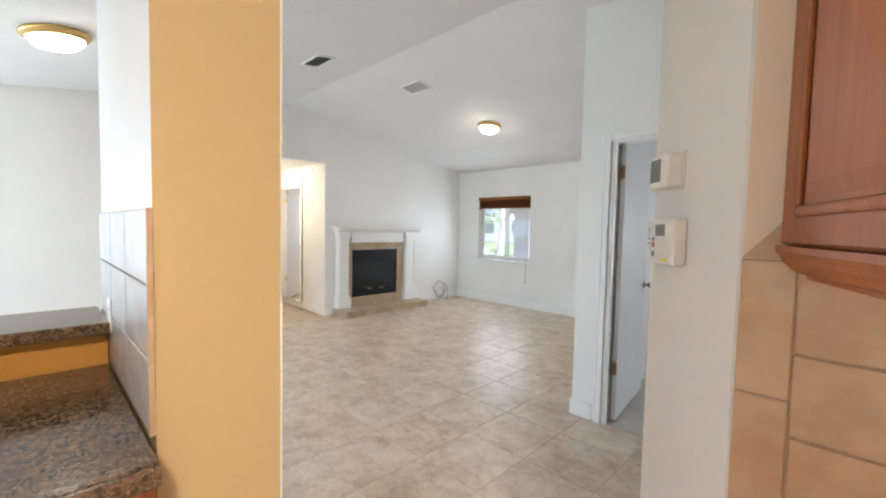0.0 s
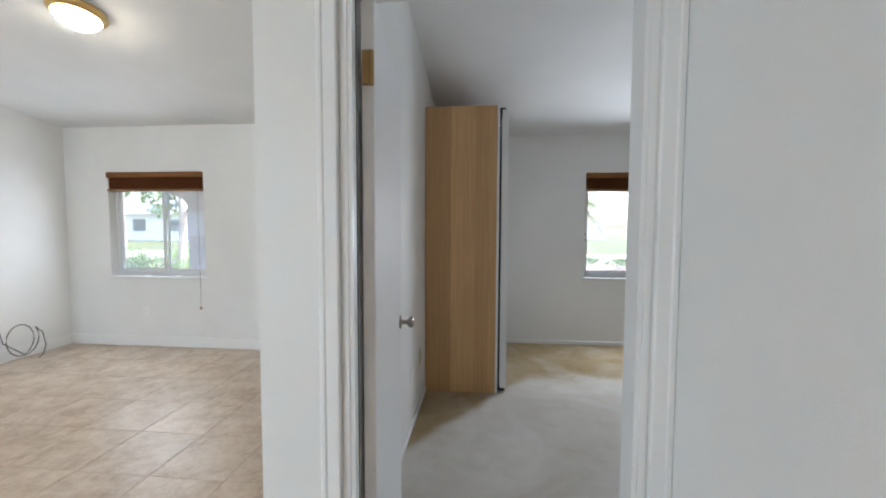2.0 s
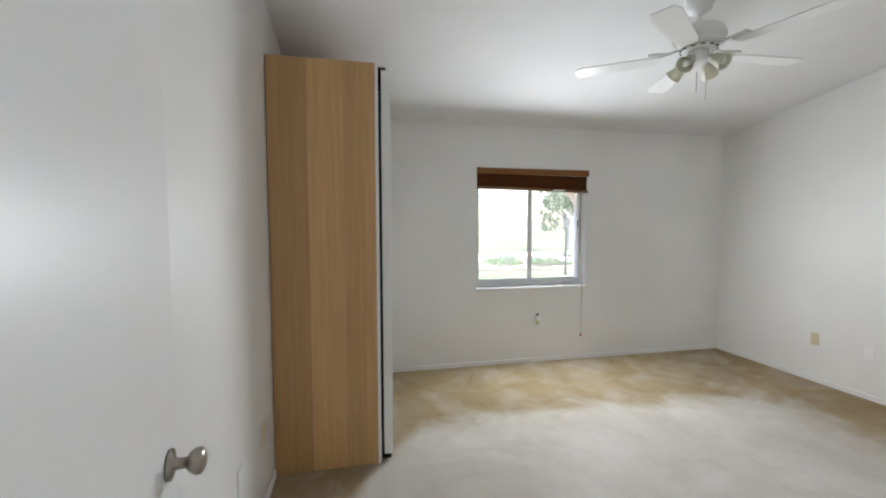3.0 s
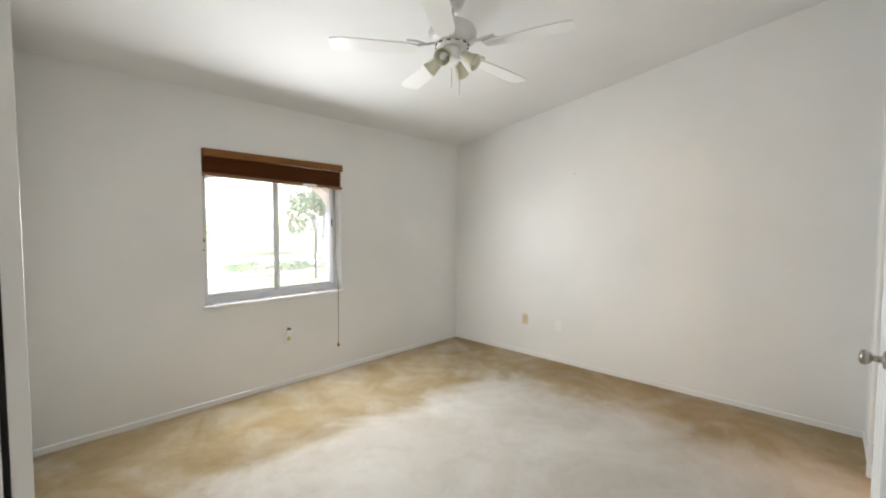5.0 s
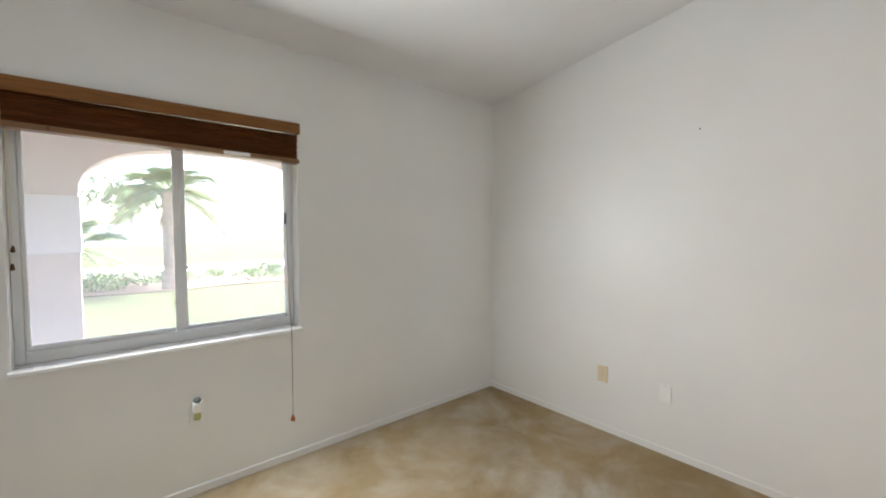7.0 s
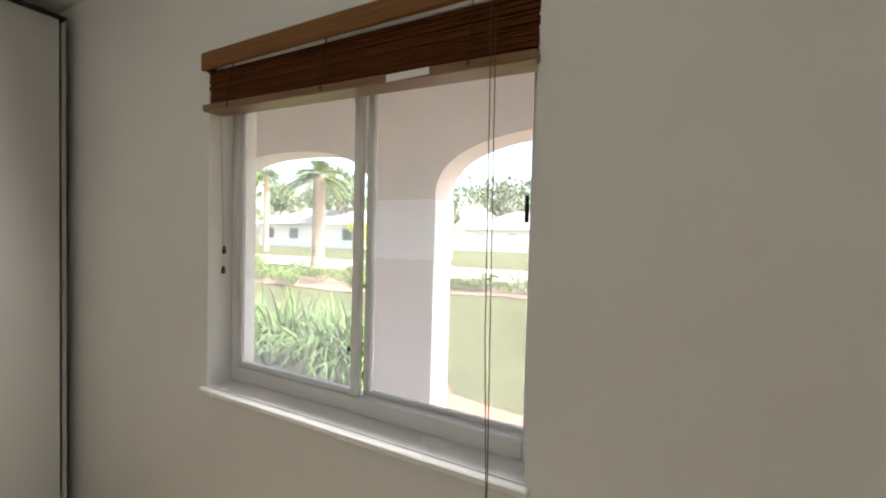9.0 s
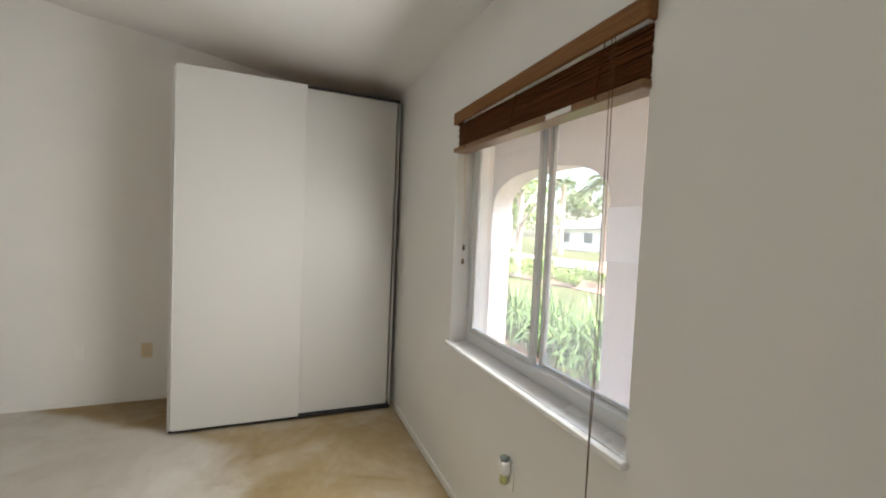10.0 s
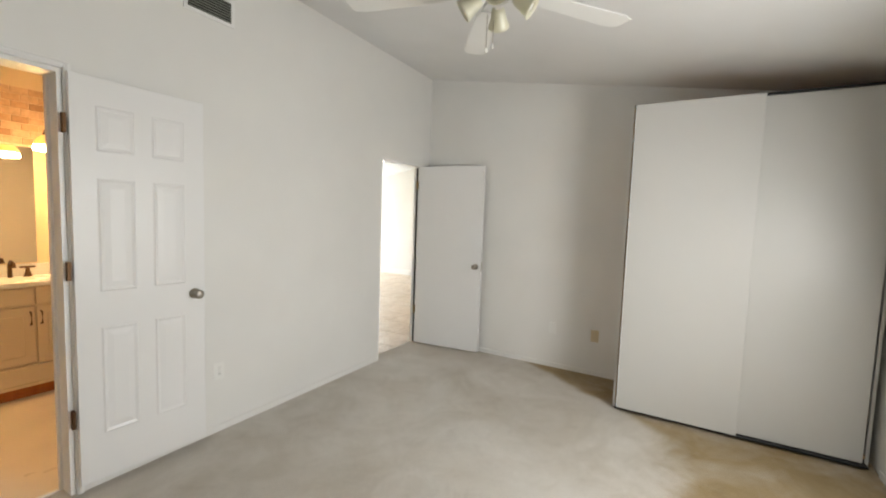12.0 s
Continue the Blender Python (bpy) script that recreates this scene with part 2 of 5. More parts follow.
HOTGLASS = glow("hot_lamp_glass", (1.0, 0.60, 0.26), 14)
KITGLASS = glow("lit_kitchen_glass", (1.0, 0.81, 0.60), 31)
HALLGLASS = glow("lit_hall_glass", (1.0, 0.78, 0.5), 11)

# ---- mesh helpers ----


def bx(bm, x0, x1, y0, y1, z0, z1, bevel=0.0, seg=1):
    """A box, bevelled, in a bmesh."""
    sub = bmesh.ops.create_cube(bm, size=1.0, matrix=Matrix.Translation(((x0 + x1) / 2, (y0 + y1) / 2, (z0 + z1) / 2)) @ Matrix.Diagonal((x1 - x0, y1 - y0, z1 - z0, 1)))
    if bevel:
        edges = {e for vert in sub["verts"] for e in vert.link_edges}
        bmesh.ops.bevel(bm, geom=list(edges), offset=bevel, segments=seg, affect="EDGES", profile=0.5)
    return bm


def box(x0, x1, y0, y1, z0, z1, bevel=0.0, seg=1):
    return bx(bmesh.new(), x0, x1, y0, y1, z0, z1, bevel, seg)


def lathe(profile, seg=24, m=Matrix.Identity(4), bm=None):
    """Turns (radius, height) pairs round z."""
    bm = bm or bmesh.new()
    rings = []
    for r, z in profile:
        rings.append([bm.verts.new(m @ Vector((r * math.cos(2 * math.pi * i / seg), r * math.sin(2 * math.pi * i / seg), z))) for i in range(seg)])
    for a, b in zip(rings, rings[1:]):
        for i in range(seg):
            bm.faces.new((a[i], a[(i + 1) % seg], b[(i + 1) % seg], b[i]))
    bm.faces.new(list(reversed(rings[0])))
    bm.faces.new(rings[-1])
    bmesh.ops.recalc_face_normals(bm, faces=bm.faces)
    return bm


def tube(points, radius, seg=8, bm=None, taper=1.0):
    """A round bar along points."""
    bm = bm or bmesh.new()
    pts = [Vector(p) for p in points]
    rings = []
    for i, p in enumerate(pts):
        d = (pts[min(i + 1, len(pts) - 1)] - pts[max(i - 1, 0)]).normalized()
        q = d.to_track_quat("Z", "Y").to_matrix()
        r = radius * (1 + (taper - 1) * i / max(1, len(pts) - 1))
        rings.append([bm.verts.new(p + q @ Vector((r * math.cos(2 * math.pi * k / seg), r * math.sin(2 * math.pi * k / seg), 0))) for k in range(seg)])
    for a, b in zip(rings, rings[1:]):
        for k in range(seg):
            bm.faces.new((a[k], a[(k + 1) % seg], b[(k + 1) % seg], b[k]))
    bm.faces.new(list(reversed(rings[0])))
    bm.faces.new(rings[-1])
    bmesh.ops.recalc_face_normals(bm, faces=bm.faces)
    return bm


def prism(outline, axis, a, b, bm=None):
    """A flat outline (list of pairs) drawn out along an axis from a to b."""
    bm = bm or bmesh.new()

    def at(p, w):
        return {"x": (w, p[0], p[1]), "y": (p[0], w, p[1]), "z": (p[0], p[1], w)}[axis]
    lo = [bm.verts.new(at(p, a)) for p in outline]
    hi = [bm.verts.new(at(p, b)) for p in outline]
    n = len(outline)
    bm.faces.new(lo)
    bm.faces.new(list(reversed(hi)))
    for i in range(n):
        bm.faces.new((lo[i], hi[i], hi[(i + 1) % n], lo[(i + 1) % n]))
    bmesh.ops.recalc_face_normals(bm, faces=bm.faces)
    return bm


def mesh_of(bm, name, mat, smooth=False):
    me = bpy.data.meshes.new(name)
    if smooth:
        for f in bm.faces:
            f.smooth = True
    bm.to_mesh(me)
    bm.free()
    me.materials.append(mat)
    return me


def solid(name, bm, mat, label="", category="", group="", kind="", smooth=False):
    """One top-level mesh."""
    return tagged(new(name, mesh_of(bm, name, mat, smooth)), label, category, group, kind)


def thing(name, at, label="", category="", group="", kind=""):
    """An Empty at a thing's base that parents its parts."""
    ob = new(name)
    ob.empty_display_size = 0.1
    ob.matrix_world = Matrix.Translation(at)
    return tagged(ob, label, category, group, kind)


def part(name, bm, mat, parent, label="", smooth=False):
    """One mesh, given in world coordinates, under a thing or a part."""
    ob = new(name, mesh_of(bm, name, mat, smooth))
    ob.parent = parent
    root = parent
    while root.parent:
        root = root.parent
    ob.matrix_parent_inverse = (Matrix.Translation(root.matrix_basis.translation)).inverted() if root.type == "EMPTY" else Matrix.Identity(4)
    if parent is not root:
        ob.matrix_parent_inverse = Matrix.Identity(4)
    return tagged(ob, label)


def structure(name, bm, mat, label="", smooth=False):
    return solid(name, bm, mat, label, kind="structure", smooth=smooth)


def wall_mesh(axis, p0, p1, u0, u1, z0, top, holes=(), cuts=()):
    """A wall of thickness p0..p1 that runs along the axis from u0 to u1; top is a height or a function of u; holes are (u0, u1, z0, z1)."""
    topf = top if callable(top) else (lambda u: top)
    zmax = 99.0
    us = sorted({u0, u1, *cuts, *[h[0] for h in holes], *[h[1] for h in holes]})
    zs = sorted({z0, *[h[2] for h in holes], *[h[3] for h in holes]} | {zmax})
    us = [u for u in us if u0 - 1e-6 <= u <= u1 + 1e-6]
    zs = [z for z in zs if z >= z0 - 1e-6]
    bm, vs = bmesh.new(), {}

    def vert(i, j, k):
        if (i, j, k) not in vs:
            z = topf(us[i]) if zs[j] == zmax else zs[j]
            p = (p0, p1)[k]
            vs[i, j, k] = bm.verts.new((us[i], p, z) if axis == "x" else (p, us[i], z))
        return vs[i, j, k]

    def full(i, j):
        if not (0 <= i < len(us) - 1 and 0 <= j < len(zs) - 1):
            return False
        uc, zc = (us[i] + us[i + 1]) / 2, (zs[j] + zs[j + 1]) / 2
        return not any(h[0] < uc < h[1] and h[2] < zc < h[3] for h in holes)
    for i in range(len(us) - 1):
        for j in range(len(zs) - 1):
            if not full(i, j):
                continue
            for k in (0, 1):
                bm.faces.new([vert(i, j, k), vert(i + 1, j, k), vert(i + 1, j + 1, k), vert(i, j + 1, k)])
            for (di, dj, a, b) in ((-1, 0, (0, 0), (0, 1)), (1, 0, (1, 0), (1, 1)), (0, -1, (0, 0), (1, 0)), (0, 1, (0, 1), (1, 1))):
                if not full(i + di, j + dj):
                    bm.faces.new([vert(i + a[0], j + a[1], 0), vert(i + b[0], j + b[1], 0), vert(i + b[0], j + b[1], 1), vert(i + a[0], j + a[1], 1)])
    bmesh.ops.recalc_face_normals(bm, faces=bm.faces)
    return bm


# ---- the plan ----
BED_W, BED_E, BED_S = -1.645, 2.923, -3.70        # inner faces of the bedroom
LIV_W, LIV_N = -5.97, -0.578                      # inner faces of the living room
RIDGE, SLOPE = -4.18, 0.16
KIT_S, EAST = -9.1, 3.06


def bed_z(y):
    return 2.44 - SLOPE * y


def liv_z(y):
    return 2.41 - SLOPE * y if y > RIDGE else 2.41 - SLOPE * RIDGE + SLOPE * (y - RIDGE)


# floors
structure("floor_slab", box(LIV_W - 2.4, EAST, KIT_S - 0.15, 0.2, -0.25, -0.0025), GROUT, "grout bed and slab under the tile floor")
structure("floor_carpet", box(BED_W - 0.001, BED_E + 0.001, -3.80, 0.0, -0.012, 0.004), CARPET, "beige bedroom carpet with wear-grey traffic patches and a painted wardrobe shadow")

# walls
wt = 0.12
structure("wall_bedroom_north", wall_mesh("x", 0.0, 0.2, BED_W - wt, EAST, -0.05, 2.62, [(0.012, 1.218, 0.80, 2.01)]), BEDWALL, "white bedroom wall with the window")
structure("wall_bedroom_east", wall_mesh("y", BED_E, EAST, -6.0, 0.0, -0.05, lambda y: bed_z(max(y, -4.2)) + 0.1, cuts=(-4.2,)), BEDWALL, "white bedroom wall")
structure("wall_bedroom_south", wall_mesh("x", -3.82, BED_S, BED_W - wt, BED_E, -0.05, 3.12, [(-1.533, -0.757, -0.05, 2.04), (1.62, 2.30, -0.05, 2.095)]), BEDWALL, "white wall with two door openings")
structure("wall_bedroom_west", wall_mesh("y", BED_W - wt, BED_W, BED_S, 0.0, -0.05, lambda y: bed_z(y) + 0.1), BEDWALL, "white wall between bedroom and living room")
structure("wall_living_north", wall_mesh("x", LIV_N, LIV_N + 0.2, LIV_W - 0.15, BED_W - wt, -0.05, 2.66, [(-5.43, -4.27, 0.81, 1.99)]), WALL, "white living room wall with a window")
# the third hole is an unseen window added for the dining fill
structure("wall_living_west", wall_mesh("y", LIV_W - 0.15, LIV_W, KIT_S, LIV_N, -0.05, lambda y: liv_z(y) + 0.1, [(-4.43, -3.58, -0.05, 2.33), (-3.13, -2.21, 0.13, 1.02), (-8.95, -8.42, 0.75, 2.0)], cuts=(RIDGE,)), WALL, "white living room wall with the hall opening and the firebox")
structure("wall_south", wall_mesh("x", KIT_S - 0.15, KIT_S, LIV_W - 0.15, EAST, -0.05, 2.6, [(-5.1, -2.5, -0.05, 2.2)]), WALL, "white wall with a wide unseen opening added for daylight")
# unseen roof, added only to block sun at the south opening
structure("sun_block_roof", box(LIV_W - 1.0, -1.2, KIT_S - 3.0, KIT_S - 0.152, 2.62, 2.74), WALL, "unseen roof added to keep sun out of the wide opening")
# unseen eave, added only to block sun at the dining window
structure("sun_block_eave", box(LIV_W - 1.0, LIV_W - 0.152, KIT_S - 0.15, -7.0, 2.62, 2.74), WALL, "unseen eave added to keep sun off the dining opening")
structure("wall_kitchen_east", wall_mesh("y", BED_E, EAST, KIT_S, -6.0, -0.05, 2.9), WALL, "plain kitchen wall")
# passage wall with its chamfered end, kitchen side faces south
structure("wall_passage", prism([(-0.70, -3.82), (-0.70, -5.547), (-0.47, -5.817), (BED_E, -5.817), (BED_E, -5.70), (-0.42, -5.70), (-0.58, -5.51), (-0.58, -3.82)], "z", -0.05, 3.15), WALL, "white passage wall with a chamfered corner")
structure("wall_bathroom_west", wall_mesh("y", 0.48, 0.60, -5.70, -3.82, -0.05, 3.1), WALL, "bathroom wall")
# hall behind the living room's west wall
structure("wall_hall_north", wall_mesh("x", -3.56, -3.44, -8.9, LIV_W - 0.15, -0.05, 2.6, [(-7.62, -6.80, -0.05, 2.04)]), WALL, "hall wall with an open doorway")
structure("wall_hall_south", wall_mesh("x", -4.57, -4.45, -8.9, LIV_W - 0.15, -0.05, 2.6), WALL, "hall wall")
structure("wall_hall_end", wall_mesh("y", -8.02, -7.9, -4.5, -3.5, -0.05, 2.6), WALL, "hall end wall")
structure("ceiling_hall", box(-8.9, LIV_W - 0.15, -4.57, -1.9, 2.35, 2.47), CEIL, "white hall ceiling")
structure("wall_hall_room", wall_mesh("x", -1.9, -1.78, -8.9, LIV_W - 0.15, -0.05, 2.6), WALL, "white wall of the room off the hall")
structure("wall_hall_room_west", wall_mesh("y", -8.9, -8.78, -4.6, -1.78, -0.05, 2.6), WALL, "white wall of the room off the hall")
structure("floor_hall", box(-8.9, LIV_W - 0.001, -4.45, -1.9, -0.012, 0.002), FIRETILE, "tan hall floor")

# ceilings
structure("ceiling_bedroom", prism([(0.1, bed_z(0.1)), (-3.75, bed_z(-3.75)), (-3.75, bed_z(-3.75) + 0.12), (0.1, bed_z(0.1) + 0.12)], "x", BED_W - 0.06, BED_E + 0.06), CEIL, "white sloping bedroom ceiling")
structure("ceiling_living", prism([(LIV_N + 0.1, liv_z(LIV_N + 0.1)), (RIDGE, liv_z(RIDGE)), (KIT_S - 0.1, liv_z(KIT_S - 0.1)), (KIT_S - 0.1, liv_z(KIT_S - 0.1) + 0.12), (RIDGE, liv_z(RIDGE) + 0.12), (LIV_N + 0.1, liv_z(LIV_N + 0.1) + 0.12)], "x", LIV_W - 0.1, BED_W - 0.07), CEIL, "white vaulted living room ceiling")
structure("ceiling_kitchen", prism([(-3.76, 3.0), (RIDGE, liv_z(RIDGE)), (KIT_S - 0.1, liv_z(KIT_S - 0.1)), (KIT_S - 0.1, liv_z(KIT_S - 0.1) + 0.12), (RIDGE, liv_z(RIDGE) + 0.12), (-3.76, 3.12)], "x", BED_W - 0.07, EAST), CEIL, "white sloping kitchen ceiling")
structure("ceiling_bathroom", box(0.60, BED_E, -5.70, -3.82, 2.5, 2.56), CEIL, "bathroom ceiling")

# kitchen partition and bar
structure("wall_kitchen_partition", wall_mesh("x", -6.52, -6.228, -2.40, -1.449, -0.05, 2.9), TAN, "tan painted partition end between kitchen and living room")

# ---- trim ----


def skirting(name, x0, x1, y0, y1, h, mat=TRIM):
    return structure(name, box(x0, x1, y0, y1, 0.0, h, 0.004), mat, "white painted baseboard")


b = 0.012
for x0, x1, y0, y1 in ((-0.95, BED_E, -b, 0.0), (BED_E - b, BED_E, BED_S, 0.0), (BED_W, BED_W + b, BED_S, -1.52), (-0.757, 1.60, BED_S, BED_S + b), (2.32, BED_E, BED_S, BED_S + b)):
    skirting("baseboard_bedroom", x0, x1, y0, y1, 0.048, BEDWALL)
for x0, x1, y0, y1 in ((LIV_W, BED_W - wt, LIV_N - 0.015, LIV_N), (LIV_W, LIV_W + 0.015, -1.75, LIV_N - 0.015), (LIV_W, LIV_W + 0.015, -3.58, -3.45), (LIV_W, LIV_W + 0.015, KIT_S, -4.43),
                       (BED_W - wt - 0.015, BED_W - wt, -3.835, LIV_N - 0.015), (BED_W - wt, -1.61, -3.835, -3.82), (-0.715, -0.70, -5.54, -3.85),
                       (-8.0, LIV_W - 0.15, -3.575, -3.56), (-7.9, -7.885, -4.45, -3.575)):
    skirting("baseboard_living", x0, x1, y0, y1, 0.12)


def casing(name, x0, x1, ztop, yface, out, w=0.075):
    """Moulded casing round a doorway in a wall that faces along y."""
    t = thing(name, (x0, yface, 0), "white moulded door casing", "", kind="structure")
    y = yface + 0.02 * out
    ya, yb = min(y, yface), max(y, yface)
    y2 = yface + 0.024 * out
    yc, yd = min(y2, yface), max(y2, yface)
    for xa, xb, xo in ((x0 - w, x0 - 0.004, x0 - w), (x1 + 0.004, x1 + w, x1 + w - 0.018)):
        bm = box(xa, xb, ya, yb, 0.0, ztop + w, 0.003)
        bx(bm, xo, xo + 0.018, yc, yd, 0.0, ztop + w - 0.001, 0.004)
        part("casing_side", bm, TRIM, t)
    bm = box(x0 - 0.004, x1 + 0.004, ya, yb, ztop + 0.004, ztop + w, 0.003)
    bx(bm, x0 - 0.004, x1 + 0.004, yc, yd, ztop + w - 0.019, ztop + w - 0.001, 0.004)
    part("casing_head", bm, TRIM, t)
    return t


def jamb(name, x0, x1, y0, y1, ztop):
    t = thing(name, (x0, y0, 0), "white painted door jamb", "", kind="structure")
    part("jamb_side", box(x0, x0 + 0.018, y0, y1, 0.0, ztop), TRIM, t)
    part("jamb_side", box(x1 - 0.018, x1, y0, y1, 0.0, ztop), TRIM, t)
    part("jamb_head", box(x0 + 0.018, x1 - 0.018, y0, y1, ztop - 0.018, ztop), TRIM, t)
    part("door_stop", box(x0 + 0.018, x0 + 0.03, y0 + 0.004, y0 + 0.034, 0.0, ztop - 0.02), TRIM, t)
    part("door_stop", box(x1 - 0.03, x1 - 0.018, y0 + 0.004, y0 + 0.034, 0.0, ztop - 0.02), TRIM, t)
    return t


casing("trim_bedroom_door", -1.533, -0.757, 2.04, -3.82, -1, 0.057)
jb = jamb("trim_bedroom_jamb", -1.533, -0.757, -3.822, -3.698, 2.04)
# near-black strip puts the shade of the hinge gap into colour
part("gap_strip", box(-1.5148, -1.5035, -3.784, -3.772, 0.005, 2.02, 0.002), GAPSHADE, jb, "dark strip standing in for shade in the hinge gap")
casing("trim_bathroom_door", 1.62, 2.30, 2.095, -3.70, 1, 0.03)
jamb("trim_bathroom_jamb", 1.62, 2.30, -3.822, -3.698, 2.095)


def turned(bm, m):
    bmesh.ops.transform(bm, matrix=m, verts=bm.verts)
    return bm


def knob_mesh(m, side=1):
    """A round door knob on its rose; local x points away from the leaf."""
    r = Matrix.Rotation(radians(90 * side), 4, "Y")
    return lathe([(0.031, 0.0), (0.031, 0.006), (0.012, 0.010), (0.011, 0.032), (0.020, 0.038), (0.027, 0.050), (0.026, 0.060), (0.015, 0.066), (0.004, 0.067)], 20, m @ r)


def door(name, hinge, angle, width, height, panels, knob_mat, label, hinge_mat, foot=0.015):
    """A leaf hung at a hinge, turned by an angle from the x axis; local +y is the face to the room."""
    d = thing(name, (hinge[0], hinge[1], 0), label, "door", kind="structure")
    m = Matrix.Translation((hinge[0], hinge[1], 0)) @ Matrix.Rotation(radians(angle), 4, "Z")
    leaf = box(0.012, width, -0.0175, 0.0175, foot, height, 0.002)
    leaf_ob = part("leaf", turned(leaf, m), DOORPAINT, d)
    if panels:
        col = ((0.11, width / 2 - 0.04), (width / 2 + 0.04, width - 0.11))
        for a, c in col:
            for z0, z1 in ((0.29, 0.85), (1.03, 1.60), (1.73, 1.95)):
                for sgn in (1, -1):
                    bm = bmesh.new()
                    # sunk border and raised field
                    o, i, f = 0.0, 0.022, 0.05
                    rings = []
                    for off, dep in ((o, 0.0178), (0.008, 0.0225), (i, 0.0178), (f, 0.0215)):
                        rings.append([bm.verts.new((px, sgn * dep, pz)) for px, pz in ((a + off, z0 + off), (c - off, z0 + off), (c - off, z1 - off), (a + off, z1 - off))])
                    for p, q in zip(rings, rings[1:]):
                        for k in range(4):
                            bm.faces.new((p[k], p[(k + 1) % 4], q[(k + 1) % 4], q[k]))
                    bm.faces.new(rings[-1])
                    bmesh.ops.recalc_face_normals(bm, faces=bm.faces)
                    part("door_panel", turned(bm, m), DOORPAINT, leaf_ob)
    for sgn in (1, -1):
        part("door_knob", knob_mesh(m @ Matrix.Translation((width - 0.06, 0.0175 * sgn, 0.962 if panels else 0.952)) @ Matrix.Rotation(radians(90 * sgn), 4, "Z")), knob_mat, d, "round metal door knob", smooth=True)
    part("latch_plate", turned(box(width - 0.0005, width + 0.0015, -0.012, 0.012, 0.90, 1.00), m), knob_mat, d)
    for z in ((0.36, 1.10, 1.80) if panels else (0.36, 1.78)):
        bm = tube([(-0.008, -0.012, z), (-0.008, -0.012, z + 0.09)], 0.008, 10)
        bx(bm, -0.012, 0.001, -0.016, 0.012, z, z + 0.09)
        part("hinge", turned(bm, m), hinge_mat, d, "metal butt hinge")
    return d


door("door_1", (-1.484, -3.745), 96.2, 0.79, 2.03, False, NICKEL, "flat white door standing open against the wall", OLDBRASS)
door("door_2", (1.622, -3.668), 177.8, 0.622, 2.085, True, NICKEL, "white six-panel door folded back against the wall", BRONZE, 0.05)

# ---- windows and blinds ----


def window(name, x0, x1, z0, z1, yin, mull, label):
    """A horizontal sliding window set back in its reveal."""
    w = thing(name, (x0, yin, z0), label, "window", kind="structure")
    y0, y1 = yin + 0.095, yin + 0.155
    fw = 0.035
    fr = part("window_frame", box(x0, x0 + fw, y0, y1, z0, z1, 0.003), ALU, w)
    part("window_frame", box(x1 - fw, x1, y0, y1, z0, z1, 0.003), ALU, w)
    part("window_frame", box(x0 + fw, x1 - fw, y0, y1, z0, z0 + 0.055, 0.003), ALU, w)
    part("window_frame", box(x0 + fw, x1 - fw, y0, y1, z1 - fw, z1, 0.003), ALU, w)
    # sliding sash inside, fixed light outside
    sash = part("sash", box(mull - 0.027, mull + 0.002, y0 + 0.004, y0 + 0.03, z0 + 0.056, z1 - fw - 0.001, 0.003), ALU, w)
    part("sash", box(mull + 0.004, mull + 0.03, y0 + 0.032, y0 + 0.056, z0 + 0.056, z1 - fw - 0.001, 0.003), ALU, w)
    part("sash", box(x0 + fw + 0.001, x0 + fw + 0.018, y0 + 0.006, y0 + 0.028, z0 + 0.056, z1 - fw - 0.001, 0.003), ALU, w)
    part("sash", box(x0 + fw + 0.02, mull - 0.03, y0 + 0.006, y0 + 0.028, z0 + 0.056, z0 + 0.075, 0.003), ALU, w)
    part("sash", box(mull + 0.032, x1 - fw - 0.001, y0 + 0.034, y0 + 0.054, z0 + 0.056, z0 + 0.07, 0.003), ALU, w)
    for a, c, y in ((x0 + fw + 0.01, mull - 0.02, y0 + 0.016), (mull + 0.02, x1 - fw + 0.002, y0 + 0.043)):
        p = part("pane", box(a, c, y, y + 0.004, z0 + 0.06, z1 - fw), GLASS, w)
        p.visible_shadow = False
    bm = box(x1 - fw - 0.012, x1 - fw - 0.002, y0 - 0.006, y0 + 0.004, z0 + 0.62, z0 + 0.69, 0.002)
    part("latch", bm, BLACK, w, "small black window latch")
    bm = box(mull - 0.034, mull - 0.027, y0 - 0.002, y0 + 0.006, z0 + 0.20, z0 + 0.215)
    part("latch", bm, BLACK, w)
    sill = box(x0 - 0.012, x1 + 0.012, yin - 0.025, yin, z0 - 0.022, z0 + 0.001, 0.004)
    bx(sill, x0 + 0.001, x1 - 0.001, yin, y0 - 0.001, z0 - 0.022, z0 + 0.002)
    part("window_sill", sill, MARBLE, w, "white marble sill")
    return w


window("window_1", 0.012, 1.218, 0.80, 2.01, 0.0, 0.632, "white sliding window with a marble sill")
window("window_2", -5.43, -4.27, 0.81, 1.99, LIV_N, -4.83, "white sliding window in the living room")


# lighter copy of the blind wood; light on the rail is in its colour
LITRAILWOOD = material("rail_wood_lit", (0.36, 0.20, 0.09), 0.35)
set_in(LITRAILWOOD, "Base Color", ramp(LITRAILWOOD, noise_tex(LITRAILWOOD, coords(LITRAILWOOD, (0.05, 1, 1)), 180, 4), [(0.3, (0.17, 0.082, 0.032)), (0.7, (0.26, 0.13, 0.055))]))


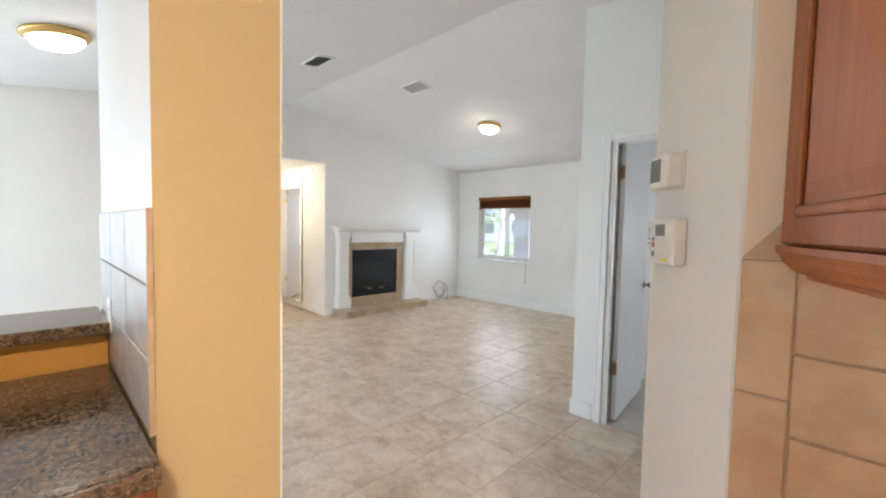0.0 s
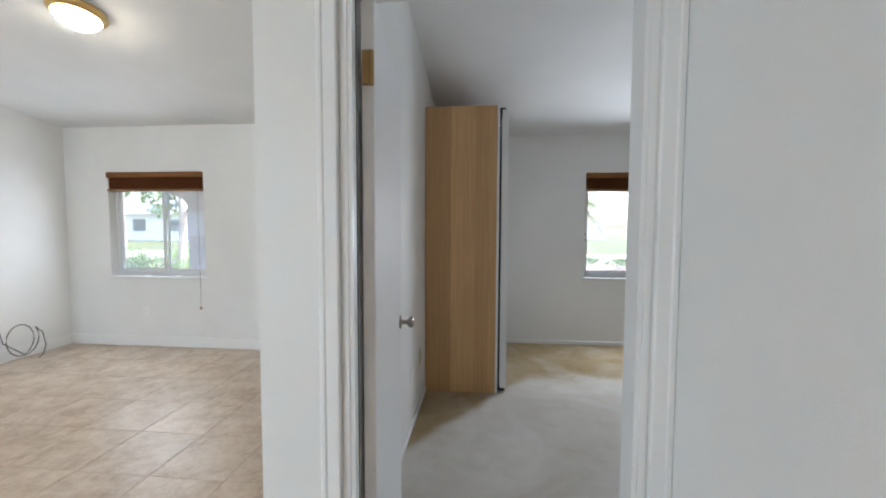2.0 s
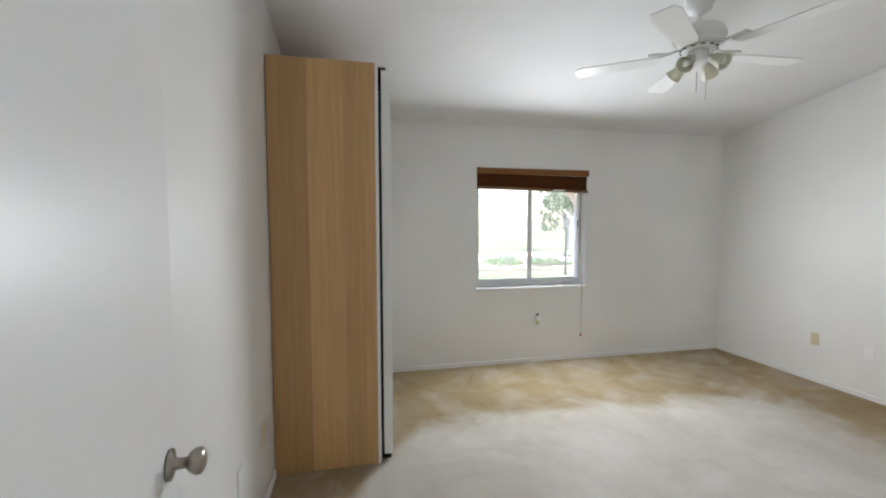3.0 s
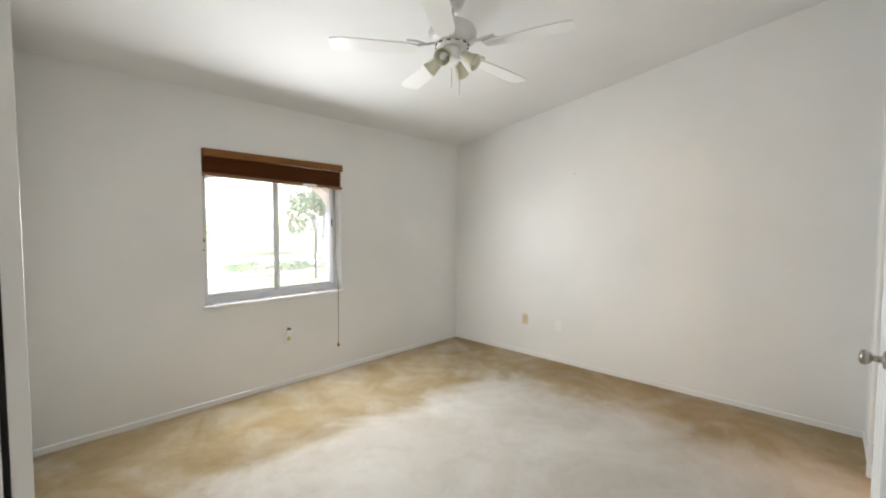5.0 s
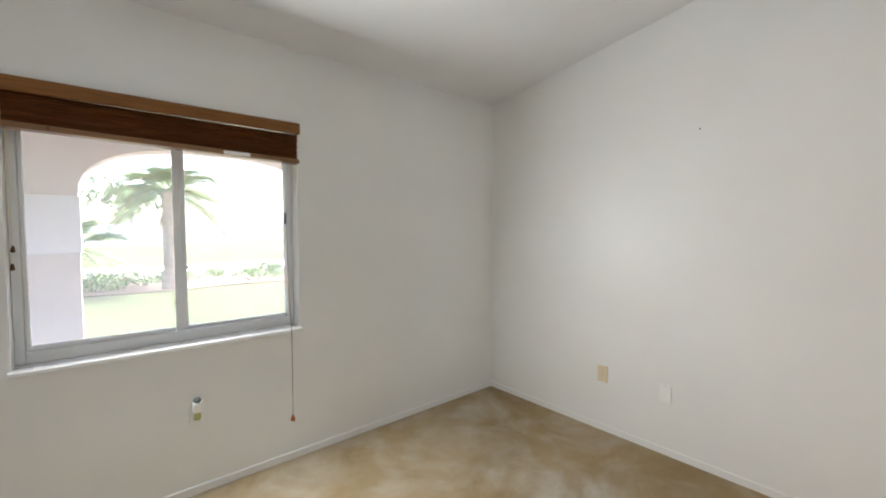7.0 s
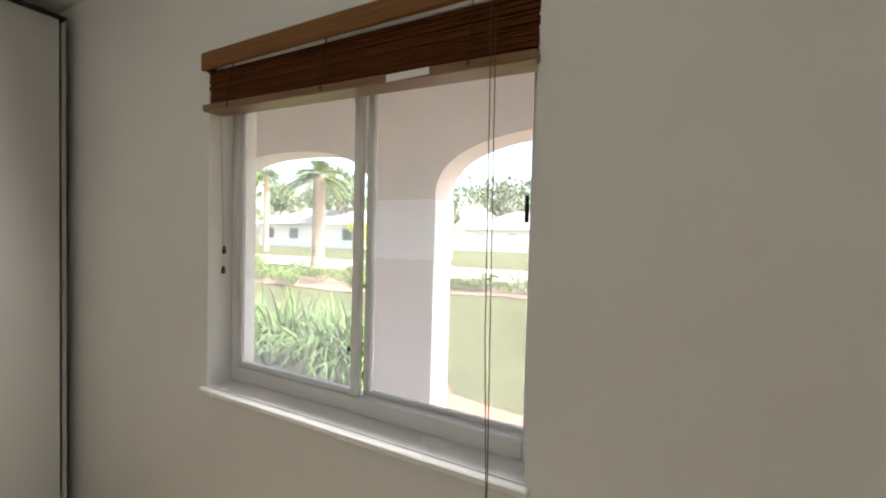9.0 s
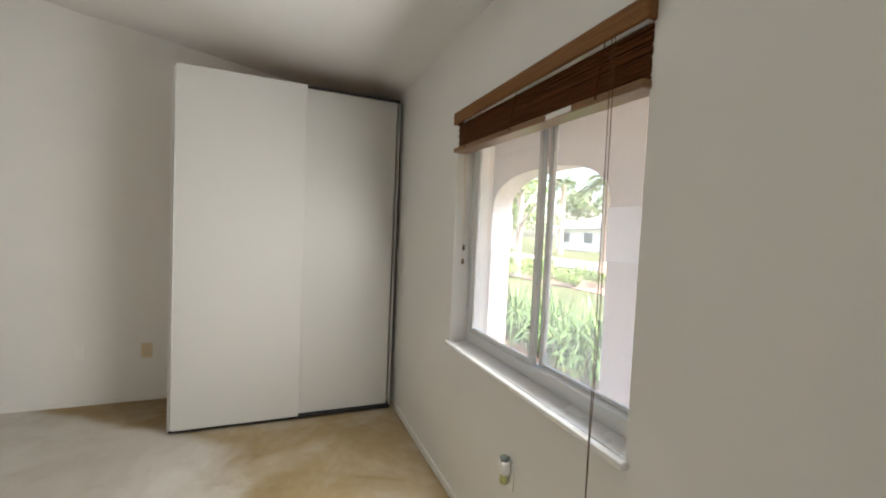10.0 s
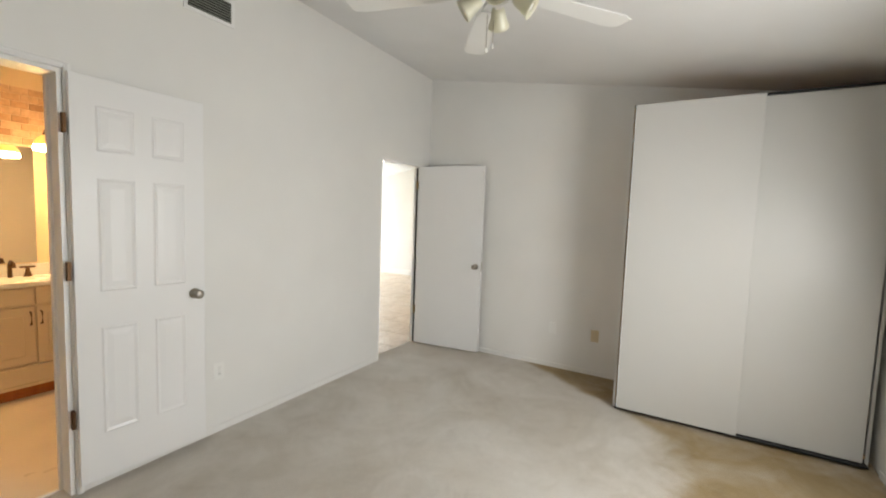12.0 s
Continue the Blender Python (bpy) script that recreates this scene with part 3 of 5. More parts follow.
def blind(x0, x1, zt, yf, drop, slant, gap, tassel_z, cord_x, label, group="raised wooden blinds"):
    """A wooden venetian blind drawn up below its headrail."""
    bl = thing("window_blind", (x0, yf, zt - drop), label, "blind", group)
    hr = part("valance", box(x0, x1, yf - 0.024, yf - 0.010, zt - 0.062, zt, 0.005, 2), HEADWOOD, bl, "brown wooden valance")
    for a, c in ((x0, x0 + 0.012), (x1 - 0.012, x1)):
        part("valance_return", box(a, c, yf - 0.0098, yf + 0.03, zt - 0.060, zt - 0.001, 0.003), HEADWOOD, hr)
    part("headrail", box(x0 + 0.014, x1 - 0.014, yf + 0.012, yf + 0.052, zt - 0.032, zt, 0.003), ALU, bl, "white steel headrail")
    z = zt - 0.062 - gap
    n = 19
    pitch = (drop - 0.062 - gap - 0.026) / n
    for i in range(n):
        zi = z - (i + 0.5) * pitch
        s = slant * (i + 1) / n + 0.25 * slant
        j = random.uniform(-0.0035, 0.0035)
        bm = box(x0 + 0.006, x1 - 0.006, yf + 0.008 + j, yf + 0.056 + j, zi - pitch * 0.43, zi + pitch * 0.43, 0.0008)
        for vert in bm.verts:
            vert.co.z -= s * (vert.co.x - x0) / (x1 - x0) + random.uniform(-0.0008, 0.0008)
        part("slat", bm, BLINDWOOD, bl)
    bm = box(x0 + 0.004, x1 - 0.004, yf - 0.020, yf + 0.056, zt - drop, zt - drop + 0.024, 0.005, 2)
    for vert in bm.verts:
        vert.co.z -= slant * 1.25 * (vert.co.x - x0) / (x1 - x0)
    part("bottom_rail", bm, LITRAILWOOD, bl, "brown wooden bottom rail")
    for f in (0.12, 0.47, 0.86):
        x = x0 + f * (x1 - x0)
        bm = tube([(x, yf + 0.002, zt - 0.05), (x, yf - 0.022, zt - drop + 0.02 - slant * f)], 0.0016, 6)
        part("ladder_cord", bm, BLINDWOOD, bl)
        part("cord_knot", lathe([(0.002, -0.006), (0.005, 0.0), (0.003, 0.006)], 8, Matrix.Translation((x, yf - 0.022, zt - drop + 0.01 - slant * f))), BRONZE, bl)
    for k in (0.0, 0.012):
        bm = tube([(cord_x - 0.03 + k, yf - 0.027, zt - 0.06), (cord_x - 0.02 + k, yf - 0.03, (zt + tassel_z) / 2), (cord_x + k * 0.3, yf - 0.05, 0.82), (cord_x, yf - 0.05, tassel_z)], 0.0014, 6)
        part("pull_cord", bm, BRONZE, bl)
    part("tassel", lathe([(0.004, 0.03), (0.007, 0.022), (0.013, 0.0), (0.012, -0.006), (0.004, -0.01)], 12, Matrix.Translation((cord_x, yf - 0.05, tassel_z))), CHERRY, bl, "small wooden tassel", smooth=True)
    return bl


bl = blind(0.013, 1.227, 2.008, -0.011, 0.205, 0.022, -0.007, 0.27, 1.145, "dark brown wooden blind raised at the bedroom window")
part("label_sticker", box(0.82, 0.95, -0.0326, -0.0312, 1.785, 1.803), WHITEPLASTIC, bl, "white paper sticker")
for z, x in ((1.30, 0.030), (1.225, 0.026)):
    part("tilt_cord", tube([(x, 0.03, 1.94), (x, 0.05, z)], 0.0012, 6), IVORY, bl)
    part("tassel", lathe([(0.003, 0.022), (0.006, 0.014), (0.008, -0.004), (0.003, -0.008)], 10, Matrix.Translation((x, 0.05, z))), BRONZE, bl, smooth=True)
blind(-5.429, -4.271, 1.99, LIV_N - 0.002, 0.215, 0.0, -0.004, 0.46, -4.30, "brown wooden blind raised at the living room window")

# ---- wardrobe ----
wr = thing("wardrobe", (-1.34, -0.76, 0), "tall oak-effect wardrobe with two white sliding doors", "wardrobe")
part("side_panel", box(-1.640, -1.055, -1.512, -1.494, 0.004, 2.364, 0.001), OAK, wr, "oak-effect side panel")
part("side_panel", box(-1.640, -1.055, -0.045, -0.027, 0.004, 2.364, 0.001), LACQUER, wr, "white side panel against the wall")
part("edge_strip", box(-1.0548, -1.036, -1.514, -1.500, 0.004, 2.364, 0.001), WHITEPLASTIC, wr, "white edge strip")
# black strip added for the unlit gap between side panel and door
part("gap_shade_strip", box(-1.0355, -1.0185, -1.480, -1.4765, 0.034, 2.20), BLACK, wr, "black strip painting the shade of the gap behind the door")
part("back_panel", box(-1.641, -1.634, -1.494, -0.045, 0.05, 2.34), LACQUER, wr)
part("top_panel", box(-1.634, -1.055, -1.494, -0.045, 2.346, 2.364), OAK, wr)
part("bottom_panel", box(-1.634, -1.055, -1.494, -0.045, 0.05, 0.068), OAK, wr)
part("plinth", box(-1.075, -1.057, -1.494, -0.045, 0.004, 0.05), DARKGAP, wr, "dark recessed plinth")
part("shelf", box(-1.634, -1.10, -1.494, -0.045, 1.95, 1.968), OAK, wr)
part("shelf", box(-1.634, -1.10, -0.78, -0.762, 0.07, 1.95), OAK, wr)
part("door_rail", box(-1.050, -0.99, -1.492, -0.047, 2.337, 2.349), BLACK, wr, "black sliding rail")
part("door_rail", box(-1.050, -0.975, -1.492, -0.047, 0.022, 0.030), BLACK, wr, "black sliding rail")
for x0, x1, y0, y1, z0, z1 in ((-1.010, -0.963, -1.476, -0.712, 0.036, 2.345), (-1.042, -1.014, -0.742, -0.066, 0.034, 2.3365)):
    d = part("sliding_door", box(x0, x1, y0, y1, z0, z1, 0.003, 2), LACQUER, wr, "white lacquered sliding door")
    part("edge_profile", box(x0 - (0.007 if y0 < -1 else -0.004), x1 - 0.001, y0 - 0.006, y0 - 0.0005, z0 + 0.005, z1 - 0.005), WHITEPLASTIC, d, "white edge profile")
for z in (0.6, 1.5, 2.1):
    part("shelf_pin", tube([(-1.052, -1.494, z), (-1.035, -1.494, z)], 0.006, 8), CHROME, wr)

# ---- ceiling fan ----
FX, FY, FZ = 0.78, -1.865, 2.41
fan = thing("ceiling_fan", (FX, FY, 2.3), "white five-blade ceiling fan with glass lamp shades", "ceiling fan")
DROP = 0.010
T, TC = Matrix.Translation((FX, FY, DROP)), Matrix.Translation((FX, FY, 0))
cz = bed_z(FY)
FANWHITE = paint("fan_white", (0.78, 0.78, 0.76), 0.35, 0.05, 0.03)
part("canopy", lathe([(0.03, cz - 0.09), (0.06, cz - 0.075), (0.075, cz - 0.03), (0.075, cz + 0.02)], 28, TC), FANWHITE, fan, smooth=True)
part("down_rod", lathe([(0.012, 2.50), (0.012, cz - 0.08)], 16, TC), FANWHITE, fan, smooth=True)
part("motor_housing", lathe([(0.05, 2.445), (0.105, 2.45), (0.135, 2.47), (0.140, 2.505), (0.125, 2.54), (0.09, 2.56), (0.04, 2.575)], 36, T), FANWHITE, fan, smooth=True)
part("vent_band", lathe([(0.075, 2.428), (0.085, 2.43), (0.1, 2.444), (0.09, 2.448)], 36, T), FANWHITE, fan, "white slotted vent band", smooth=True)
for k in range(12):
    m = T @ Matrix.Rotation(k * math.pi / 6, 4, "Z")
    part("vent_slot", turned(box(0.0895, 0.0975, -0.011, 0.011, 2.4335, 2.4375), m), DARKGAP, fan)
part("switch_housing", lathe([(0.02, 2.364), (0.042, 2.358), (0.052, 2.375), (0.055, 2.41), (0.05, 2.43)], 28, T), FANWHITE, fan, smooth=True)
SHADE = material("frosted_shade", (0.80, 0.78, 0.62), 0.35)
SHADE.node_tree.nodes["Principled BSDF"].inputs["Transmission Weight"].default_value = 0.35
for k in range(5):
    a = -0.0358 + k * 2 * math.pi / 5
    m = T @ Matrix.Rotation(a, 4, "Z")
    bm = bmesh.new()
    prof = []
    for i in range(10):
        s = i / 9
        r = 0.20 + s * 0.478
        half = 0.052 + 0.018 * s
        if i == 9:
            half *= 0.72
        if i == 0:
            half *= 0.75
        prof.append((r, half))
    for zt in (-0.003, 0.003):
        up = [bm.verts.new((r, h, FZ + zt + 0.09 * h)) for r, h in prof]
        dn = [bm.verts.new((r, -h, FZ + zt - 0.09 * h)) for r, h in prof]
        for i in range(9):
            bm.faces.new((up[i], up[i + 1], dn[i + 1], dn[i]))
    bm.verts.ensure_lookup_table()
    n = len(prof)
    for i in range(9):
        for o in (0, n):
            bm.faces.new((bm.verts[o + i], bm.verts[o + i + 1], bm.verts[2 * n + o + i + 1], bm.verts[2 * n + o + i]))
    for i in (0, n - 1):
        bm.faces.new((bm.verts[i], bm.verts[n + i], bm.verts[3 * n + i], bm.verts[2 * n + i]))
    bmesh.ops.recalc_face_normals(bm, faces=bm.faces)
    bld = part("blade", turned(bm, m), FANWHITE, fan, "white fan blade")
    bm = tube([(0.10, 0, 2.45), (0.15, 0, 2.438), (0.20, 0.02, 2.442), (0.26, 0.022, 2.444)], 0.008, 8)
    tube([(0.15, 0, 2.438), (0.20, -0.02, 2.435), (0.26, -0.022, 2.437)], 0.008, 8, bm)
    part("blade_iron", turned(bm, m), FANWHITE, fan)
for k in range(4):
    a = radians(20 + 90 * k)
    m = T @ Matrix.Rotation(a, 4, "Z") @ Matrix.Translation((0.045, 0, 2.39)) @ Matrix.Rotation(radians(124), 4, "Y") @ Matrix.Scale(0.86, 4)
    arm = part("lamp_arm", lathe([(0.012, -0.01), (0.016, 0.02), (0.024, 0.03), (0.022, 0.05)], 14, m), FANWHITE, fan, smooth=True)
    bm = lathe([(0.024, 0.04), (0.034, 0.055), (0.040, 0.09), (0.050, 0.125), (0.056, 0.14), (0.053, 0.141), (0.047, 0.125), (0.037, 0.09), (0.03, 0.06)], 24, m)
    part("lamp_shade", bm, SHADE, fan, "frosted cream glass shade", smooth=True)
    part("bulb", lathe([(0.012, 0.05), (0.02, 0.08), (0.027, 0.105), (0.02, 0.128), (0.006, 0.134)], 16, m), WHITEPLASTIC, fan, smooth=True)
for dx, z in ((0.03, 2.165), (-0.035, 2.205)):
    ch = part("pull_chain", tube([(FX + dx, FY - 0.03, 2.31), (FX + dx, FY - 0.03, z)], 0.0014, 6), NICKEL, fan)
    part("chain_bob", lathe([(0.002, 0.012), (0.006, 0.0), (0.004, -0.01)], 10, Matrix.Translation((FX + dx, FY - 0.03, z))), WHITEPLASTIC, fan)

# ---- outlets, switches, controls ----


def wall_plate(at, normal, mat, label, kind_of="outlet", gang=1, name="wall_outlet"):
    """A plate on a wall; normal is the degrees by which its face turns from -y."""
    o = thing(name, at, label, kind_of, "wall plates")
    m = Matrix.Translation(at) @ Matrix.Rotation(radians(normal), 4, "Z")
    w = 0.035 * gang + 0.0
    part("plate", turned(box(-w, w, -0.006, 0.0, -0.057, 0.057, 0.003, 2), m), mat, o)
    for g in range(gang):
        cx = (g - (gang - 1) / 2) * 0.046
        if kind_of == "switch":
            part("toggle", turned(bx(box(cx - 0.016, cx + 0.016, -0.008, -0.0061, -0.033, 0.033, 0.001), cx - 0.004, cx + 0.004, -0.018, -0.0081, 0.0, 0.012, 0.001), m), mat, o)
        elif kind_of == "outlet":
            for z in (-0.02, 0.02):
                part("socket", turned(lathe([(0.0165, 0.0), (0.0165, 0.0015)], 16, Matrix.Translation((cx, -0.0061, z)) @ Matrix.Rotation(radians(90), 4, "X")), m), mat, o)
                for dx in (-0.006, 0.006):
                    part("slot", turned(box(cx + dx - 0.001, cx + dx + 0.001, -0.0081, -0.0077, z - 0.004, z + 0.006), m), DARKGAP, o)
        part("screw", turned(lathe([(0.003, 0.0), (0.002, 0.001)], 8, Matrix.Translation((cx, -0.0061, 0.0 if kind_of == "outlet" else 0.045)) @ Matrix.Rotation(radians(90), 4, "X")), m), CHROME, o)
    return o


wall_plate((BED_E, -1.04, 0.396), -90, IVORY, "ivory wall outlet on the bedroom wall")
wall_plate((BED_E, -1.445, 0.386), -90, WHITEPLASTIC, "white blank plate on the bedroom wall", "plate")
wall_plate((BED_W, -1.775, 0.386), 90, IVORY, "ivory wall outlet beside the wardrobe")
wall_plate((BED_W, -2.18, 0.40), 90, WHITEPLASTIC, "white blank plate beside the wardrobe", "plate")
wall_plate((0.875, BED_S, 0.41), 180, WHITEPLASTIC, "white wall outlet near the bathroom door")
wall_plate((0.665, 0.0, 0.44), 0, WHITEPLASTIC, "white wall outlet under the bedroom window")
wall_plate((-0.70, -5.10, 1.10), -90, WHITEPLASTIC, "white double light switch in the passage", "switch", 2, "light_switch")
wall_plate((-5.02, LIV_N, 0.40), 0, WHITEPLASTIC, "white wall outlet in the living room")

fr = thing("air_freshener", (0.665, -0.0085, 0.43), "white plug-in air freshener with a yellow-green refill", "air freshener")
part("body", box(0.645, 0.687, -0.045, -0.0085, 0.445, 0.50, 0.008, 2), WHITEPLASTIC, fr)
part("cap", lathe([(0.016, 0.0), (0.019, 0.012), (0.014, 0.02)], 16, Matrix.Translation((0.666, -0.027, 0.498))), GREYLCD, fr, "grey vent cap")
REFILL = material("refill_liquid", (0.55, 0.55, 0.22), 0.1)
part("refill", lathe([(0.012, 0.0), (0.015, 0.004), (0.015, 0.03), (0.009, 0.038)], 16, Matrix.Translation((0.666, -0.027, 0.407))), REFILL, fr, "yellow-green refill bottle", smooth=True)

# controls on the chamfered wall
cp, cq = Vector((-0.70, -5.547, 0)), Vector((-0.47, -5.817, 0))
along = (cq - cp).normalized()
M45 = Matrix.Translation(cp) @ Matrix.Rotation(math.atan2(along.y, along.x), 4, "Z")   # local x runs along the wall, -y off it
th = thing("thermostat", tuple(M45 @ Vector((0.11, 0, 1.505))), "white programmable thermostat with a grey screen", "thermostat")
part("body", turned(box(0.060, 0.150, -0.040, 0.0, 1.512, 1.592, 0.008, 3), M45), WHITEPLASTIC, th)
part("screen", turned(box(0.068, 0.120, -0.0415, -0.0402, 1.528, 1.582, 0.001), M45), GREYLCD, th, "grey display")
part("base_plate", turned(box(0.056, 0.155, -0.006, 0.0, 1.508, 1.596, 0.002), M45), WHITEPLASTIC, th)
al = thing("alarm_panel", tuple(M45 @ Vector((0.11, 0, 1.32))), "white alarm keypad with a small screen and coloured stickers", "alarm panel")
part("body", turned(box(0.040, 0.178, -0.03, 0.0, 1.332, 1.440, 0.006, 3), M45), WHITEPLASTIC, al)
part("screen", turned(box(0.086, 0.134, -0.0312, -0.0302, 1.400, 1.427), M45), GREYLCD, al, "grey display")
STICK = [material("sticker_" + n, c, 0.5) for n, c in (("blue", (0.08, 0.2, 0.55)), ("red", (0.6, 0.05, 0.06)), ("grey", (0.2, 0.2, 0.22)), ("yellow", (0.75, 0.65, 0.02)))]
part("sticker", turned(box(0.070, 0.082, -0.0311, -0.0302, 1.386, 1.396), M45), STICK[0], al, "blue sticker")
part("sticker", turned(box(0.070, 0.082, -0.0311, -0.0302, 1.372, 1.383), M45), STICK[1], al, "red sticker")
part("sticker", turned(box(0.070, 0.082, -0.0311, -0.0302, 1.348, 1.362), M45), STICK[2], al, "grey sticker")
part("sticker", turned(box(0.116, 0.150, -0.0311, -0.0302, 1.340, 1.346), M45), STICK[3], al, "yellow warning strip")
for i in range(4):
    part("speaker_slot", turned(box(0.044, 0.056, -0.0308, -0.0302, 1.417 - 0.006 * i, 1.4185 - 0.006 * i), M45), DARKGAP, al)
for i in range(2):
    for j in range(2):
        part("indicator", turned(box(0.043 + 0.009 * i, 0.048 + 0.009 * i, -0.0308, -0.0302, 1.379 + 0.011 * j, 1.382 + 0.011 * j), M45), DARKGAP, al)
nail = solid("wall_nail", tube([(-0.70, -4.722, 1.851), (-0.712, -4.722, 1.853)], 0.003, 8), BLACK, "small dark nail in the white passage wall", "nail")
solid("wall_nail", tube([(BED_E, -1.59, 1.96), (BED_E - 0.012, -1.59, 1.962)], 0.003, 8), BLACK, "small dark nail in the white bedroom wall", "nail")

# ---- ceiling lamps and vents ----


def flush_lamp(at, slope_y, r, label, lit=LAMPGLASS):
    m = Matrix.Translation(at) @ Matrix.Rotation(math.atan(slope_y), 4, "X")
    la = thing("ceiling_lamp", at, label, "ceiling lamp", "flush ceiling lamps")
    part("pan", lathe([(r * 0.10, 0.004), (r * 0.95, 0.002), (r * 1.0, -0.008), (r * 1.012, -0.018), (r * 0.985, -0.028), (r * 0.93, -0.031), (r * 0.90, -0.038), (r * 0.30, -0.036)], 40, m), BRASS, la, "wide stepped brass ceiling pan", smooth=True)
    part("rim", lathe([(r * 0.815, -0.040), (r * 0.84, -0.0385), (r * 0.885, -0.0405), (r * 0.87, -0.048), (r * 0.83, -0.051), (r * 0.815, -0.048)], 40, m), BRASS, la, "brass rim", smooth=True)
    part("glass_bowl", lathe([(r * 0.81, -0.044), (r * 0.80, -0.052), (r * 0.70, -0.076), (r * 0.52, -0.096), (r * 0.30, -0.110), (r * 0.08, -0.116)], 36, m), lit, la, "lit frosted glass bowl", smooth=True)
    part("finial", lathe([(0.004, -0.112), (0.010, -0.122), (0.006, -0.132), (0.002, -0.136)], 12, m), BRASS, la, smooth=True)
    return la


flush_lamp((-3.80, -2.37, liv_z(-2.37) - 0.002), -SLOPE, 0.157, "lit flush ceiling lamp with brass rim and frosted bowl")
flush_lamp((-4.30, -6.57, liv_z(-6.57)), SLOPE, 0.19, "lit flush ceiling lamp over the dining area", DINEGLASS)
flush_lamp((-7.0, -4.20, 2.35), 0.0, 0.14, "lit flush ceiling lamp in the hall", HALLGLASS)
flush_lamp((0.7, -7.3, liv_z(-7.3)), SLOPE, 0.19, "lit flush ceiling lamp in the kitchen", KITGLASS)


def vent(name, m, w, h, slats, frame_mat, slat_mat, label, back=DARKGAP):
    """A louvred air vent; local x and y lie in its face, -z is out of it."""
    t = thing(name, tuple(m.translation), label, "air vent")
    bw = 0.022
    for a, c, d, e in ((-w, w, -h, -h + bw), (-w, w, h - bw, h), (-w, -w + bw, -h + bw, h - bw), (w - bw, w, -h + bw, h - bw)):
        part("frame", turned(box(a, c, d, e, -0.010, 0.0, 0.002), m), frame_mat, t)
    part("backing", turned(box(-w + bw, w - bw, -h + bw, h - bw, -0.002, 0.0), m), back, t)
    for i in range(slats):
        y = -h + bw + (i + 0.5) * (2 * h - 2 * bw) / slats
        bm = box(-w + bw, w - bw, -0.006, 0.006, -0.0008, 0.0008)
        part("slat", turned(turned(bm, Matrix.Translation((0, y, -0.006)) @ Matrix.Rotation(radians(38), 4, "X")), m), slat_mat, t)
    return t


PALEVENT = material("pale_vent_metal", (0.48, 0.48, 0.46), 0.5)
GREYVENT = material("grey_vent_metal", (0.24, 0.25, 0.22), 0.5)
vent("supply_vent", Matrix.Translation((-3.89, -3.61, liv_z(-3.61))) @ Matrix.Rotation(math.atan(-SLOPE), 4, "X"), 0.17, 0.11, 5, TRIM, TRIM, "white louvred supply vent on the sloping ceiling", PALEVENT)
vent("return_vent", Matrix.Translation((-4.05, -4.73, liv_z(-4.73))) @ Matrix.Rotation(math.atan(SLOPE), 4, "X"), 0.17, 0.10, 7, TRIM, GREYVENT, "grey louvred air vent on the sloping ceiling")
vent("wall_vent", Matrix.Translation((0.915, BED_S, 2.705)) @ Matrix.Rotation(radians(90), 4, "X"), 0.155, 0.085, 8, TRIM, GREYVENT, "grey louvred vent high on the bedroom wall")

# ---- fireplace ----
fp = thing("fireplace", (LIV_W, -2.66, 0), "white fireplace mantel with tan tile surround and black firebox", "fireplace")
HZ = 0.105
hearth = part("hearth", box(LIV_W, -5.58, -3.43, -1.77, 0.0, HZ - 0.012, 0.004), FIRETILE, fp, "low tan tile hearth")
for i in range(4):
    y0 = -3.435 + i * 0.417
    part("hearth_tile", box(LIV_W + 0.001, -5.572, y0, y0 + 0.413, HZ - 0.011, HZ, 0.002), FIRETILE, hearth)
for y0, y1 in ((-3.425, -3.185), (-2.085, -1.80)):
    pil = part("pilaster", box(LIV_W, -5.865, y0 + 0.03, y1 - 0.03, HZ + 0.19, 1.20, 0.003), TRIM, fp, "white panelled pilaster")
    bm = box(LIV_W, -5.835, y0, y1, HZ, HZ + 0.15, 0.004)
    bx(bm, LIV_W, -5.848, y0 + 0.012, y1 - 0.012, HZ + 0.1501, HZ + 0.189, 0.01, 2)
    part("plinth_block", bm, TRIM, pil)
    for a, c, d, e in ((y0 + 0.05, y0 + 0.068, 0.36, 1.16), (y1 - 0.068, y1 - 0.05, 0.36, 1.16), (y0 + 0.068, y1 - 0.068, 0.36, 0.378), (y0 + 0.068, y1 - 0.068, 1.142, 1.16)):
        part("moulding", box(-5.864, -5.853, a, c, d, e, 0.003), TRIM, pil)
    bm = box(LIV_W, -5.85, y0 + 0.018, y1 - 0.018, 1.2005, 1.30, 0.004)
    part("capital", bm, TRIM, pil)
part("frieze", box(LIV_W, -5.875, -3.167, -2.103, 1.165, 1.30, 0.003), TRIM, fp)
part("moulding", box(LIV_W, -5.862, -3.167, -2.103, 1.13, 1.1645, 0.006, 2), TRIM, fp)
part("moulding", box(-5.874, -5.862, -3.167, -2.103, 1.195, 1.207, 0.003), TRIM, fp)
prof = [(-5.97, 1.3005), (-5.845, 1.3005), (-5.835, 1.312), (-5.81, 1.322), (-5.785, 1.345), (-5.765, 1.352), (-5.765, 1.3655), (-5.97, 1.3655)]
part("cornice", prism([(p[0], p[1]) for p in prof], "y", -3.44, -1.785), TRIM, fp)
part("mantel_shelf", box(LIV_W, -5.735, -3.51, -1.715, 1.366, 1.393, 0.005, 2), TRIM, fp, "white mantel shelf")
